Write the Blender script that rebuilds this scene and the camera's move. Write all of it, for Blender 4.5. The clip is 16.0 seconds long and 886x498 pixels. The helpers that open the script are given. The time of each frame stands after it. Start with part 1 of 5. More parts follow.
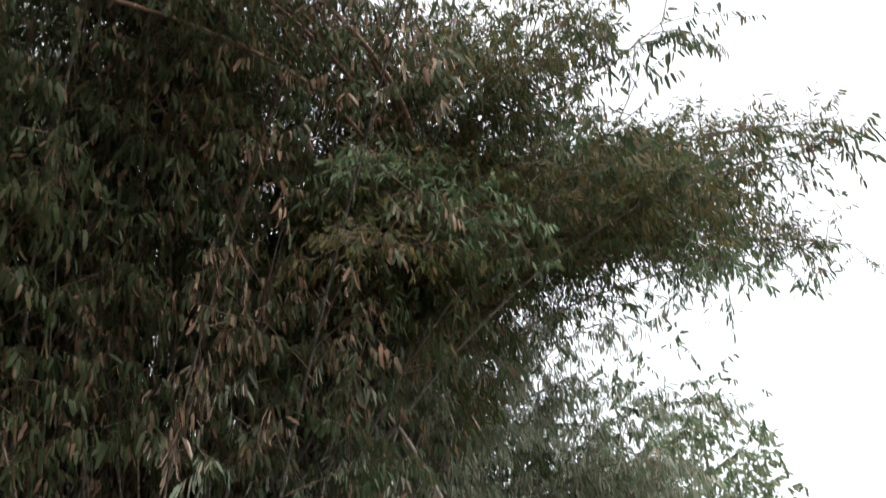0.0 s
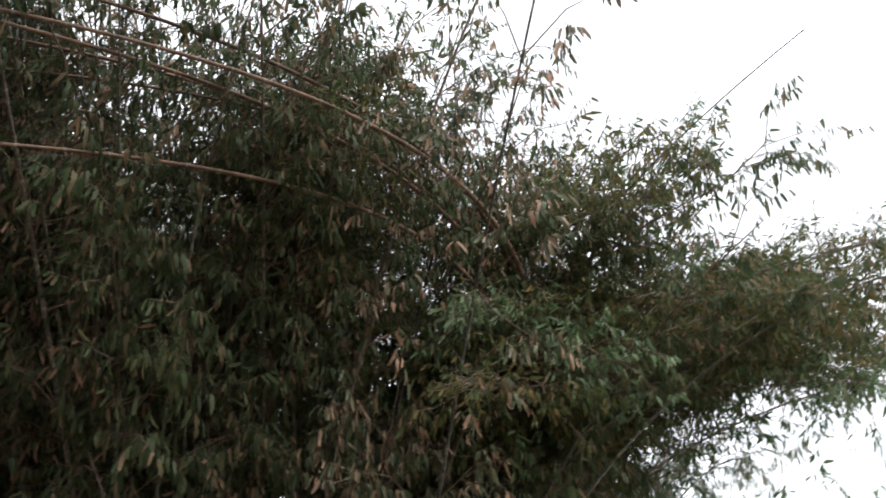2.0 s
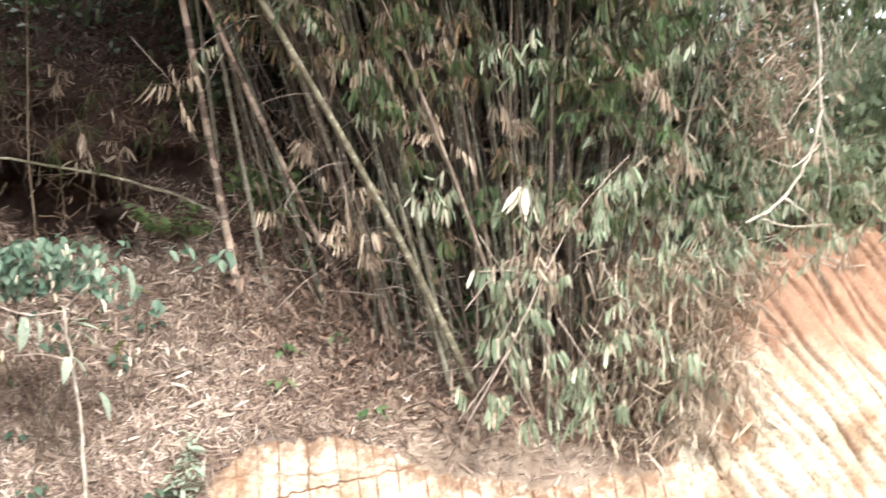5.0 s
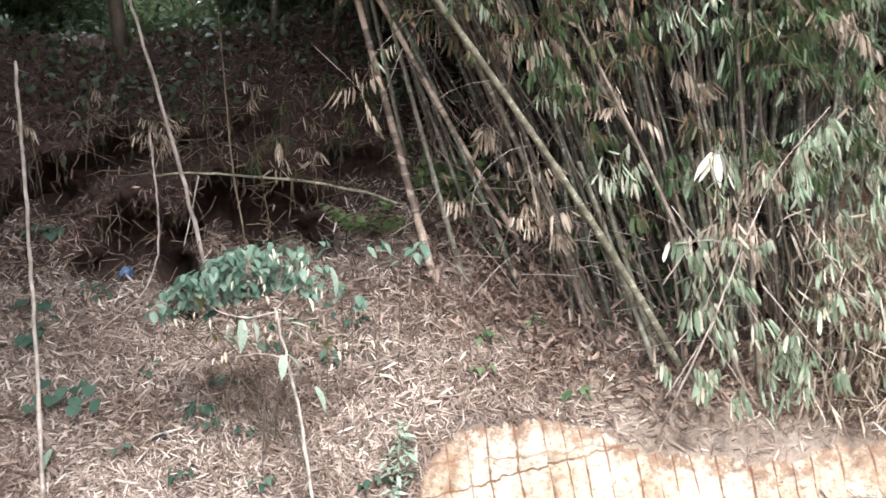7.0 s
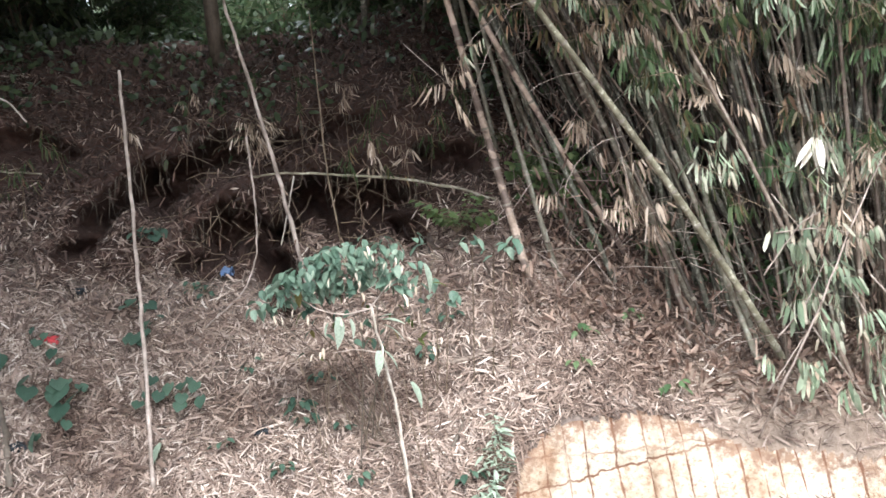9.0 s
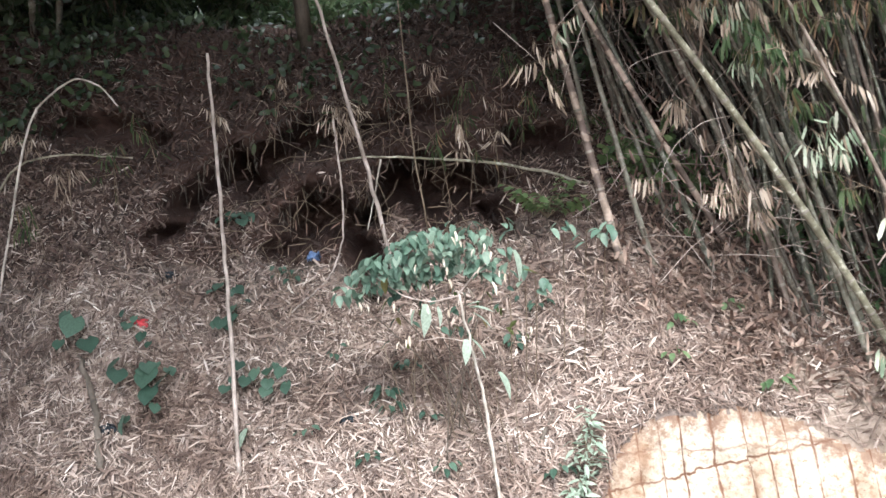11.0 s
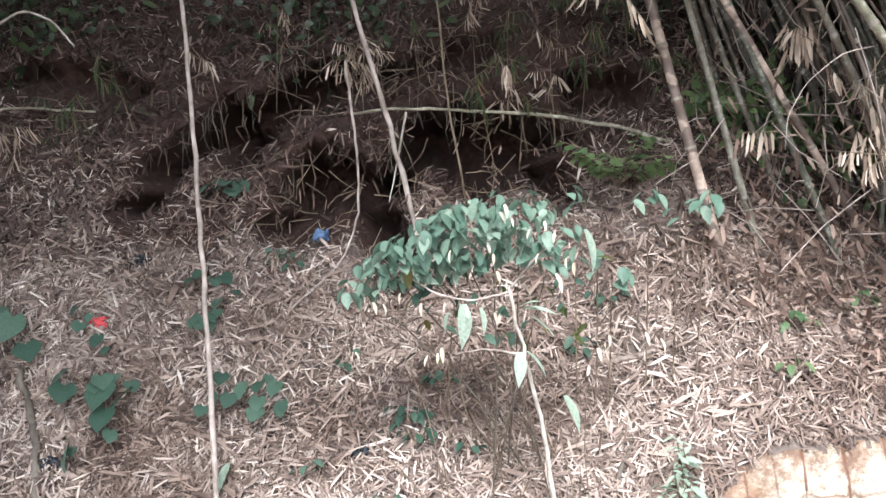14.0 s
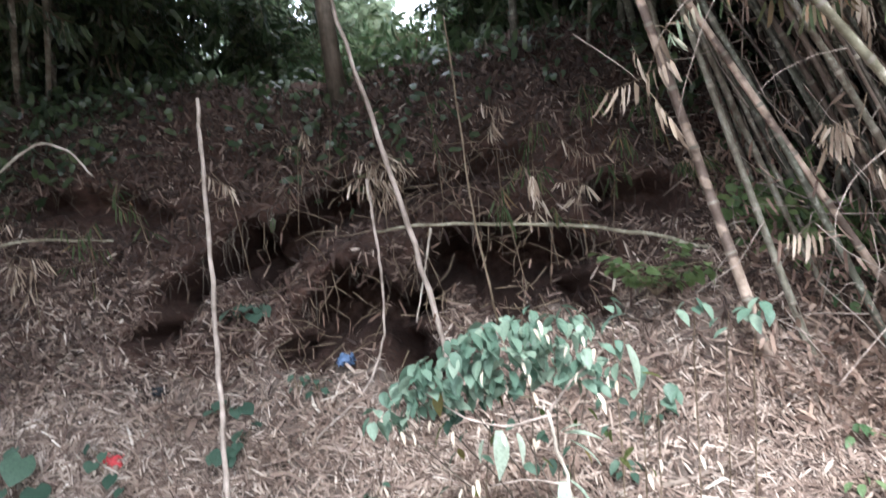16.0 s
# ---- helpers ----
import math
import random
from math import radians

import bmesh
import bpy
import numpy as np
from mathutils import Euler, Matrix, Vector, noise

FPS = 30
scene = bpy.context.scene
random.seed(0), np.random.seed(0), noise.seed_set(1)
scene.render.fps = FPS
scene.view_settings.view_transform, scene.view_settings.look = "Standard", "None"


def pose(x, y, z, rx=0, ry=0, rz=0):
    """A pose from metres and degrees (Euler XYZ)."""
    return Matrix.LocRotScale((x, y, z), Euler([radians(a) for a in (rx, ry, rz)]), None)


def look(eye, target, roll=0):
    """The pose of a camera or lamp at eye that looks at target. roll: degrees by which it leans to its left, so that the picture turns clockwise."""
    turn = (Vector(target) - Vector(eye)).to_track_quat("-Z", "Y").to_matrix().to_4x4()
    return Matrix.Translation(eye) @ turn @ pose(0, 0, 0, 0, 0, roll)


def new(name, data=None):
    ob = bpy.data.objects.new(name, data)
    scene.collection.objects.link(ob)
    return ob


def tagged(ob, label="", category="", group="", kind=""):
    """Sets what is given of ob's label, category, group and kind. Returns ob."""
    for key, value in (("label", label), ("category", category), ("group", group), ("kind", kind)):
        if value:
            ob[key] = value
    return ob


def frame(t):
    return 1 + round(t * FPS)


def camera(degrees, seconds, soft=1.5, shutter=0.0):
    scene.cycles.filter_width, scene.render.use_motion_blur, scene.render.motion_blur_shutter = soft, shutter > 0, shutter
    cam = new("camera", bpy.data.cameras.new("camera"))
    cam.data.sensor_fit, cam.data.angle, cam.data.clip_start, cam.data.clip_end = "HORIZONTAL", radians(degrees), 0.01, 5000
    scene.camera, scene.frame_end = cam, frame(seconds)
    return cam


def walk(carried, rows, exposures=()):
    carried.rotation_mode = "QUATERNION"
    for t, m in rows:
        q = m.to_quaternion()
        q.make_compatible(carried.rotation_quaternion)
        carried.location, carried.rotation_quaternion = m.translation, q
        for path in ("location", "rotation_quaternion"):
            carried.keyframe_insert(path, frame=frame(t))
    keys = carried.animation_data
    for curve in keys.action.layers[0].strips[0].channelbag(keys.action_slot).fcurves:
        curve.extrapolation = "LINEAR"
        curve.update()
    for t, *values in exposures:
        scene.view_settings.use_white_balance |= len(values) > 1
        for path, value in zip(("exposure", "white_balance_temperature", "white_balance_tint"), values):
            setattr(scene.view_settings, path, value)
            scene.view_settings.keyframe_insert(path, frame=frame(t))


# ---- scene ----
cam = camera(50.42, 16.0, shutter=0.5)
PATH = [
    (0.0, pose(0.000, 0.000, 1.650, 121.43, -0.90, -44.64)),
    (0.5, pose(0.000, 0.000, 1.650, 124.90, -0.90, -43.71)),
    (1.0, pose(0.000, 0.000, 1.650, 128.51, -1.11, -41.86)),
    (1.5, pose(0.000, 0.000, 1.650, 129.87, -1.67, -39.75)),
    (2.0, pose(0.000, 0.000, 1.650, 129.99, -1.42, -36.54)),
    (2.5, pose(0.000, 0.000, 1.650, 123.06, -1.32, -30.95)),
    (3.0, pose(0.000, 0.000, 1.650, 112.52, -1.74, -30.58)),
    (3.3, pose(0.000, 0.000, 1.650, 107.09, -1.45, -29.12)),
    (3.5, pose(0.000, 0.000, 1.650, 104.09, -1.71, -27.93)),
    (4.0, pose(0.000, 0.000, 1.650, 99.58, -0.98, -26.33)),
    (4.5, pose(0.000, 0.000, 1.650, 94.15, -1.45, -25.93)),
    (5.0, pose(0.000, 0.000, 1.650, 90.00, -1.33, -23.93)),
    (5.2, pose(0.000, 0.000, 1.650, 89.70, -0.31, -22.06)),
    (7.3, pose(0.000, 0.000, 1.650, 89.38, 3.70, -11.32)),
    (7.5, pose(0.000, 0.000, 1.650, 89.61, 3.97, -10.54)),
    (8.0, pose(0.000, 0.000, 1.650, 89.37, 4.56, -8.40)),
    (8.5, pose(0.000, 0.000, 1.650, 89.21, 4.61, -7.56)),
    (9.0, pose(0.000, 0.000, 1.650, 89.24, 4.61, -6.74)),
    (9.5, pose(0.000, 0.000, 1.650, 89.13, 5.46, -5.05)),
    (10.0, pose(0.000, 0.000, 1.650, 89.00, 5.38, -3.65)),
    (10.2, pose(0.000, 0.000, 1.650, 88.94, 4.98, -2.88)),
    (12.3, pose(-0.002, 1.357, 1.664, 87.52, 4.64, 0.25)),
    (12.5, pose(-0.002, 1.561, 1.668, 87.20, 4.68, 0.75)),
    (13.0, pose(-0.004, 1.609, 1.664, 87.13, 4.78, 0.71)),
    (13.5, pose(-0.002, 1.639, 1.667, 86.98, 4.63, 0.55)),
    (14.0, pose(-0.004, 1.637, 1.667, 87.03, 4.46, 0.65)),
    (14.5, pose(-0.004, 1.640, 1.666, 87.11, 4.39, 0.41)),
    (15.0, pose(-0.005, 1.813, 1.673, 87.39, 4.82, 0.47)),
    (15.5, pose(0.005, 1.851, 1.668, 90.55, 5.74, 1.05)),
    (16.0, pose(-0.003, 1.880, 1.676, 94.30, 6.63, 2.49)),
]
walk(cam, PATH, [(0.0,0.7,6450,10),(2.0,0.72,6450,10),(2.3,1.2,6450,10),(2.6,2.1,6350,10),(3.0,2.95,6350,10),(3.5,2.9,6550,10),(4.2,2.55,6750,10),(5.2,1.98,6700,10),(7.3,1.9,6100,10),(10.2,1.9,6050,10),(12.3,2.05,5920,10),(15.0,2.05,5900,10),(16.0,2.16,5850,10)])

# ---- light ----
world = bpy.data.worlds.new("overcast_sky")
scene.world = world
world.use_nodes = True
wn = world.node_tree
sky = wn.nodes.new("ShaderNodeTexSky")
sky.sky_type, sky.sun_disc = "NISHITA", False
sky.sun_elevation, sky.sun_rotation = radians(53), radians(176)
sky.dust_density, sky.air_density = 3.0, 1.0
veil = wn.nodes.new("ShaderNodeMix")          # thin white cloud over the whole sky
veil.data_type = "RGBA"
veil.inputs["Factor"].default_value = 0.75
veil.inputs["B"].default_value = (9.1, 9.3, 9.6, 1)
wn.links.new(sky.outputs[0], veil.inputs["A"])
wn.links.new(veil.outputs["Result"], wn.nodes["Background"].inputs["Color"])
wn.nodes["Background"].inputs["Strength"].default_value = 0.135

sun_data = bpy.data.lights.new("sun", "SUN")
sun_data.energy, sun_data.angle, sun_data.color = 2.2, radians(16), (1.0, 0.97, 0.93)
sun = new("sun", sun_data)
sun.matrix_world = look((3.2, -2.4, 11.8), (2.6, 5.5, 1.2))

RNG = np.random.default_rng(11)
UP = np.array([0.0, 0.0, 1.0])


# ---- materials ----
def material(name, rough=0.8):
    m = bpy.data.materials.new(name)
    m.use_nodes = True
    nt = m.node_tree
    b = nt.nodes["Principled BSDF"]
    b.inputs["Roughness"].default_value = rough
    b.inputs["Specular IOR Level"].default_value = 0.3
    return m, nt, b


def ramp(nt, fac, stops):
    r = nt.nodes.new("ShaderNodeValToRGB")
    el = r.color_ramp.elements
    el[0].position, el[0].color = stops[0][0], (*stops[0][1], 1)
    el[1].position, el[1].color = stops[-1][0], (*stops[-1][1], 1)
    for p, c in stops[1:-1]:
        e = el.new(p)
        e.color = (*c, 1)
    nt.links.new(fac, r.inputs["Fac"])
    return r.outputs["Color"]


def noise_node(nt, scale, detail=5, rough=0.6, coord="Object", stretch=None):
    tc = nt.nodes.new("ShaderNodeTexCoord")
    n = nt.nodes.new("ShaderNodeTexNoise")
    n.inputs["Scale"].default_value, n.inputs["Detail"].default_value, n.inputs["Roughness"].default_value = scale, detail, rough
    src = tc.outputs[coord]
    if stretch:
        mp = nt.nodes.new("ShaderNodeMapping")
        mp.inputs["Scale"].default_value = stretch
        nt.links.new(src, mp.inputs["Vector"])
        src = mp.outputs["Vector"]
    nt.links.new(src, n.inputs["Vector"])
    return n.outputs["Fac"]


def blend(nt, kind, a, b, fac):
    m = nt.nodes.new("ShaderNodeMix")
    m.data_type, m.blend_type = "RGBA", kind
    if isinstance(fac, float):
        m.inputs["Factor"].default_value = fac
    else:
        nt.links.new(fac, m.inputs["Factor"])
    nt.links.new(a, m.inputs["A"])
    nt.links.new(b, m.inputs["B"])
    return m.outputs["Result"]


def bump(nt, b, height, strength, dist=0.01):
    n = nt.nodes.new("ShaderNodeBump")
    n.inputs["Strength"].default_value, n.inputs["Distance"].default_value = strength, dist
    nt.links.new(height, n.inputs["Height"])
    nt.links.new(n.outputs["Normal"], b.inputs["Normal"])


def soil_material(name, coarse, fine, rough=0.95, strength=0.8):
    m, nt, b = material(name, rough)
    c1 = ramp(nt, noise_node(nt, 2.2, 6), coarse)
    c2 = ramp(nt, noise_node(nt, 26, 8, 0.7), fine)
    nt.links.new(blend(nt, "MULTIPLY", c1, c2, 1.0), b.inputs["Base Color"])
    bump(nt, b, noise_node(nt, 40, 8, 0.75), strength, 0.03)
    return m


def calc(nt, op, *values):
    """A Math node; values are numbers or sockets."""
    n = nt.nodes.new("ShaderNodeMath")
    n.operation = op
    for i, v in enumerate(values):
        if isinstance(v, (int, float)):
            n.inputs[i].default_value = v
        else:
            nt.links.new(v, n.inputs[i])
    return n.outputs[0]


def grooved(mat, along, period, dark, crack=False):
    """Moist darker soil in the bottom of the tooth grooves of a cut, with their shade painted into it; along is the
    direction across the grooves.
    """
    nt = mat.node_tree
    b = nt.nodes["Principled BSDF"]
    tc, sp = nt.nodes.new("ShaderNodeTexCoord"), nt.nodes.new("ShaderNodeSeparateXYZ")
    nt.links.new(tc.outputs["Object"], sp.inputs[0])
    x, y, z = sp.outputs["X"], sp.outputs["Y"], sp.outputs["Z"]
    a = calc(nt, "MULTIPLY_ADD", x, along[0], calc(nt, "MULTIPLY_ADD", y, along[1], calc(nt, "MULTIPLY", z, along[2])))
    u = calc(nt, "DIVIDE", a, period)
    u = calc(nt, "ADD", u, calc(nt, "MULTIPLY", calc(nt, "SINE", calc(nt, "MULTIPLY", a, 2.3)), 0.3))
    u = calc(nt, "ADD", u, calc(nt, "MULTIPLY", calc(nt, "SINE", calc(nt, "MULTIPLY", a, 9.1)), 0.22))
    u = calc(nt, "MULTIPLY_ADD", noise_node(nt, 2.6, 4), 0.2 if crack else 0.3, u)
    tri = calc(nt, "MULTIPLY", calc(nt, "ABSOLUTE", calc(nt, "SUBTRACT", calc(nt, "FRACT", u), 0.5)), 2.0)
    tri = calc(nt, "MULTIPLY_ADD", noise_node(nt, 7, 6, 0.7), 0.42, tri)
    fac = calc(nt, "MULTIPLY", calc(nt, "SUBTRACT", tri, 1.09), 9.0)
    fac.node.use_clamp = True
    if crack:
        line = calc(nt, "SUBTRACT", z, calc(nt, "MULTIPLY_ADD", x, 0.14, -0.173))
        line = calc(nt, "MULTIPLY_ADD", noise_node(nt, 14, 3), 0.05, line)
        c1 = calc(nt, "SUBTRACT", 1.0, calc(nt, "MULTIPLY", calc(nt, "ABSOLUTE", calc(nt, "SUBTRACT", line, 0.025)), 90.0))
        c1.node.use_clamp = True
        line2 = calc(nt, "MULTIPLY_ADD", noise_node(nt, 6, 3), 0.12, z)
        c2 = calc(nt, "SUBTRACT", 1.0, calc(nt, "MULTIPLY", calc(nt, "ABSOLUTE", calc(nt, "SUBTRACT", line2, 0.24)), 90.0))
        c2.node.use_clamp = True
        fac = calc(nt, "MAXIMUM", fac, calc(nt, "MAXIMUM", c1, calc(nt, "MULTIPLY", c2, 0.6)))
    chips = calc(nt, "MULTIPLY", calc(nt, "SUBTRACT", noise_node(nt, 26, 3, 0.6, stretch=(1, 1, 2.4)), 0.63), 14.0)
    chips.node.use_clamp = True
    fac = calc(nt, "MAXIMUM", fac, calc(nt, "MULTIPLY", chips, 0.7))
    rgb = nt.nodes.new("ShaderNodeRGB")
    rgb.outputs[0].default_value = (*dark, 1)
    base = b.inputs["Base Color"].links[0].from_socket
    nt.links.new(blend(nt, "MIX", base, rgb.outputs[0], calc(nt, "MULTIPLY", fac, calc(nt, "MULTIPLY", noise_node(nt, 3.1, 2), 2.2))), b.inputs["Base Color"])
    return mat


def leaf_material(name, stops, translucent=0.3, rough=0.5, patch=None):
    m, nt, b = material(name, rough)
    geo = nt.nodes.new("ShaderNodeNewGeometry")
    col = ramp(nt, geo.outputs["Random Per Island"], stops)
    mott = ramp(nt, noise_node(nt, 14, 4), [(0.3, (0.72, 0.72, 0.72)), (0.7, (1.15, 1.15, 1.1))])
    col = blend(nt, "MULTIPLY", col, mott, 1.0)
    if patch:
        broad = ramp(nt, noise_node(nt, 1.7, 5, 0.6), [(0.38, patch), (0.58, (1.08, 1.08, 1.08))])
        col = blend(nt, "MULTIPLY", col, broad, 1.0)
    nt.links.new(col, b.inputs["Base Color"])
    if translucent:
        t = nt.nodes.new("ShaderNodeBsdfTranslucent")
        mix = nt.nodes.new("ShaderNodeMixShader")
        mix.inputs[0].default_value = translucent
        nt.links.new(col, t.inputs["Color"])
        nt.links.new(b.outputs[0], mix.inputs[1])
        nt.links.new(t.outputs[0], mix.inputs[2])
        nt.links.new(mix.outputs[0], nt.nodes["Material Output"].inputs["Surface"])
    return m


def wood_material(name, stops, scale=6, stretch=(6, 6, 1), rough=0.6, per_object=True, patch=None, lichen=None):
    m, nt, b = material(name, rough)
    n = noise_node(nt, scale, 6, 0.65, stretch=stretch)
    if per_object:
        info = nt.nodes.new("ShaderNodeObjectInfo")
        add = nt.nodes.new("ShaderNodeMath")
        add.operation = "MULTIPLY_ADD"
        add.inputs[1].default_value = 0.45
        nt.links.new(n, add.inputs[0])
        sc = nt.nodes.new("ShaderNodeMath")
        sc.operation = "MULTIPLY"
        sc.inputs[1].default_value = 0.75
        nt.links.new(info.outputs["Random"], sc.inputs[0])
        nt.links.new(sc.outputs[0], add.inputs[2])
        n2 = add.outputs[0]
    else:
        n2 = n
    col = ramp(nt, n2, stops)
    if patch:
        pn = noise_node(nt, 5.0, 3, 0.5, stretch=(1, 1, 1.3))
        fac = ramp(nt, pn, [(0.47, (0, 0, 0)), (0.53, (1, 1, 1))])
        rgb = nt.nodes.new("ShaderNodeRGB")
        rgb.outputs[0].default_value = (*patch, 1)
        col = blend(nt, "MIX", col, rgb.outputs[0], fac)
    if lichen:
        spots = ramp(nt, noise_node(nt, 24, 5, 0.7), [(0.52, (0, 0, 0)), (0.66, (1, 1, 1))])
        pale = nt.nodes.new("ShaderNodeRGB")
        pale.outputs[0].default_value = (*lichen, 1)
        col = blend(nt, "MIX", col, pale.outputs[0], spots)
    dirt = ramp(nt, noise_node(nt, 9, 6), [(0.35, (0.5, 0.48, 0.45)), (0.65, (1.15, 1.15, 1.15))])
    nt.links.new(blend(nt, "MULTIPLY", col, dirt, 1.0), b.inputs["Base Color"])
    bump(nt, b, n, 0.3, 0.005)
    return m


SOIL = soil_material("forest_soil", [(0.3, (0.10, 0.077, 0.063)), (0.5, (0.155, 0.12, 0.10)), (0.75, (0.23, 0.185, 0.158))],
                     [(0.3, (0.6, 0.6, 0.6)), (0.7, (1.2, 1.2, 1.2))])
# red soil, its tone lowered for the shade of hollows and upper slope
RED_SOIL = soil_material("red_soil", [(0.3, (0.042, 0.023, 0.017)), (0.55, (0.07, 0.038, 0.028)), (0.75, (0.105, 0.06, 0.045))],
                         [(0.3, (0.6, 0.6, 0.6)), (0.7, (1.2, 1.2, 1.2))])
CUT_SOIL = soil_material("cut_soil", [(0.34, (0.27, 0.17, 0.11)), (0.44, (0.40, 0.32, 0.24)), (0.58, (0.51, 0.45, 0.37))],
                         [(0.36, (0.62, 0.52, 0.43)), (0.48, (0.95, 0.93, 0.9)), (0.65, (1.12, 1.12, 1.12))], strength=0.8)
DUST = soil_material("dusty_soil", [(0.28, (0.17, 0.125, 0.095)), (0.5, (0.24, 0.185, 0.145)), (0.75, (0.32, 0.26, 0.21))],
                     [(0.3, (0.65, 0.62, 0.6)), (0.65, (1.1, 1.1, 1.1))], strength=0.8)
CUT_SIDE = CUT_SOIL.copy()
CUT_SIDE.name = "cut_soil_side"


def strata(mat, low, reds, source):
    """Red topsoil over paler soil, which on the side face also carries the sunlight: the layer follows a height or the
    depth under the cut edge.
    """
    nt = mat.node_tree
    b = nt.nodes["Principled BSDF"]
    if source:
        at = nt.nodes.new("ShaderNodeAttribute")
        at.attribute_name = source
        depth = at.outputs["Fac"]
    else:
        tc, sp = nt.nodes.new("ShaderNodeTexCoord"), nt.nodes.new("ShaderNodeSeparateXYZ")
        nt.links.new(tc.outputs["Object"], sp.inputs[0])
        depth = calc(nt, "SUBTRACT", low, sp.outputs["Z"])
    fac = calc(nt, "ADD", calc(nt, "MULTIPLY", depth, 3.0 if source else 1.6), calc(nt, "MULTIPLY_ADD", noise_node(nt, 11 if source else 5, 8, 0.7), 6.0 if source else 2.0, -2.85 if source else -1.0))
    fac.node.use_clamp = True
    red = ramp(nt, noise_node(nt, 9, 6, 0.7), reds)
    nt.links.new(blend(nt, "MIX", red, b.inputs["Base Color"].links[0].from_socket, fac), b.inputs["Base Color"])


# side face pales downward, the sun's glare on its lower part included
strata(CUT_SIDE, 1.1, [(0.3, (0.235, 0.13, 0.085)), (0.7, (0.395, 0.24, 0.163))], "")
strata(CUT_SOIL, 0.0, [(0.3, (0.14, 0.085, 0.06)), (0.7, (0.30, 0.20, 0.135))], "cut_depth")
# groove shadows are put into the soil colour as dark reddish lines
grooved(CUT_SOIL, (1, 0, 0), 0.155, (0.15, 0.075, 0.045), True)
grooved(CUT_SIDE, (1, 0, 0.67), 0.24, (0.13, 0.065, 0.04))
LITTER = leaf_material("dry_litter", [(0, (0.065, 0.042, 0.033)), (0.25, (0.135, 0.094, 0.075)), (0.55, (0.235, 0.175, 0.145)), (0.82, (0.34, 0.27, 0.228)), (0.95, (0.46, 0.385, 0.335)), (1, (0.58, 0.515, 0.46))], 0.0, 0.75, (0.58, 0.52, 0.49))
# litter colours darkened to carry the shade of the upper slope
SHADED_LITTER = leaf_material("shaded_litter", [(0, (0.032, 0.020, 0.016)), (0.5, (0.065, 0.04, 0.032)), (0.9, (0.11, 0.072, 0.058)), (1, (0.21, 0.155, 0.13))], 0.0, 0.7)
BAMBOO_LEAF = leaf_material("bamboo_leaf", [(0, (0.045, 0.07, 0.032)), (0.35, (0.07, 0.102, 0.046)), (0.6, (0.10, 0.13, 0.062)),
                                            (0.8, (0.12, 0.135, 0.065)), (0.9, (0.19, 0.15, 0.085)), (1, (0.28, 0.18, 0.11))], 0.55, 0.55)
BROWNING_LEAF = leaf_material("browning_bamboo_leaf", [(0, (0.04, 0.06, 0.03)), (0.4, (0.08, 0.10, 0.05)), (0.6, (0.16, 0.13, 0.08)), (0.8, (0.26, 0.17, 0.11)), (1, (0.40, 0.25, 0.17))], 0.28, 0.5)
PALE_LEAF = leaf_material("pale_bamboo_leaf", [(0, (0.13, 0.185, 0.115)), (0.35, (0.23, 0.295, 0.20)), (0.7, (0.37, 0.42, 0.31)), (0.9, (0.56, 0.54, 0.44)), (1, (0.46, 0.35, 0.26))], 0.35, 0.45)
FRESH_LEAF = leaf_material("fresh_leaf", [(0, (0.06, 0.11, 0.05)), (0.5, (0.10, 0.165, 0.075)), (1, (0.18, 0.235, 0.12))], 0.35, 0.5)
YELLOW_LEAF = leaf_material("yellowing_leaf", [(0, (0.055, 0.085, 0.028)), (0.6, (0.10, 0.115, 0.04)), (1, (0.21, 0.145, 0.055))], 0.5, 0.6)
DRY_LEAF = leaf_material("dry_hanging_leaf", [(0, (0.20, 0.145, 0.11)), (0.5, (0.38, 0.295, 0.225)), (1, (0.58, 0.49, 0.41))], 0.3, 0.7)
RUSSET_LEAF = leaf_material("russet_dead_leaf", [(0, (0.09, 0.055, 0.042)), (0.5, (0.19, 0.125, 0.098)), (1, (0.34, 0.25, 0.20))], 0.1, 0.7)
# far leaves kept pale, with haze and daylight in their colour
FAR_LEAF = leaf_material("far_tree_leaf", [(0, (0.11, 0.16, 0.085)), (0.5, (0.20, 0.25, 0.145)), (1, (0.32, 0.36, 0.24))], 0.35, 0.5)
# dark greens that include the shade of the crest and the back clumps
DARK_LEAF = leaf_material("shaded_forest_leaf", [(0, (0.025, 0.045, 0.02)), (0.5, (0.05, 0.08, 0.035)), (1, (0.09, 0.12, 0.055))], 0.42, 0.4)
for m in (BAMBOO_LEAF, YELLOW_LEAF, BROWNING_LEAF):
    m.node_tree.nodes["Principled BSDF"].inputs["Specular IOR Level"].default_value = 0.18
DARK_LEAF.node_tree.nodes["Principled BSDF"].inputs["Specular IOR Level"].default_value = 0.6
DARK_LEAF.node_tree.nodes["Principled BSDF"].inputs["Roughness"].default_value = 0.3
SHRUB_LEAF = leaf_material("shrub_leaf", [(0, (0.07, 0.125, 0.09)), (0.6, (0.125, 0.19, 0.14)), (1, (0.21, 0.275, 0.21))], 0.2, 0.5)
WEED_LEAF = leaf_material("pale_weed_leaf", [(0, (0.26, 0.34, 0.26)), (1, (0.43, 0.50, 0.41))], 0.4, 0.5)
FERN_LEAF = leaf_material("fern_leaf", [(0, (0.085, 0.14, 0.055)), (1, (0.19, 0.255, 0.11))], 0.4, 0.5)
HERB_LEAF = leaf_material("herb_leaf", [(0, (0.026, 0.056, 0.038)), (1, (0.068, 0.115, 0.08))], 0.15, 0.55)
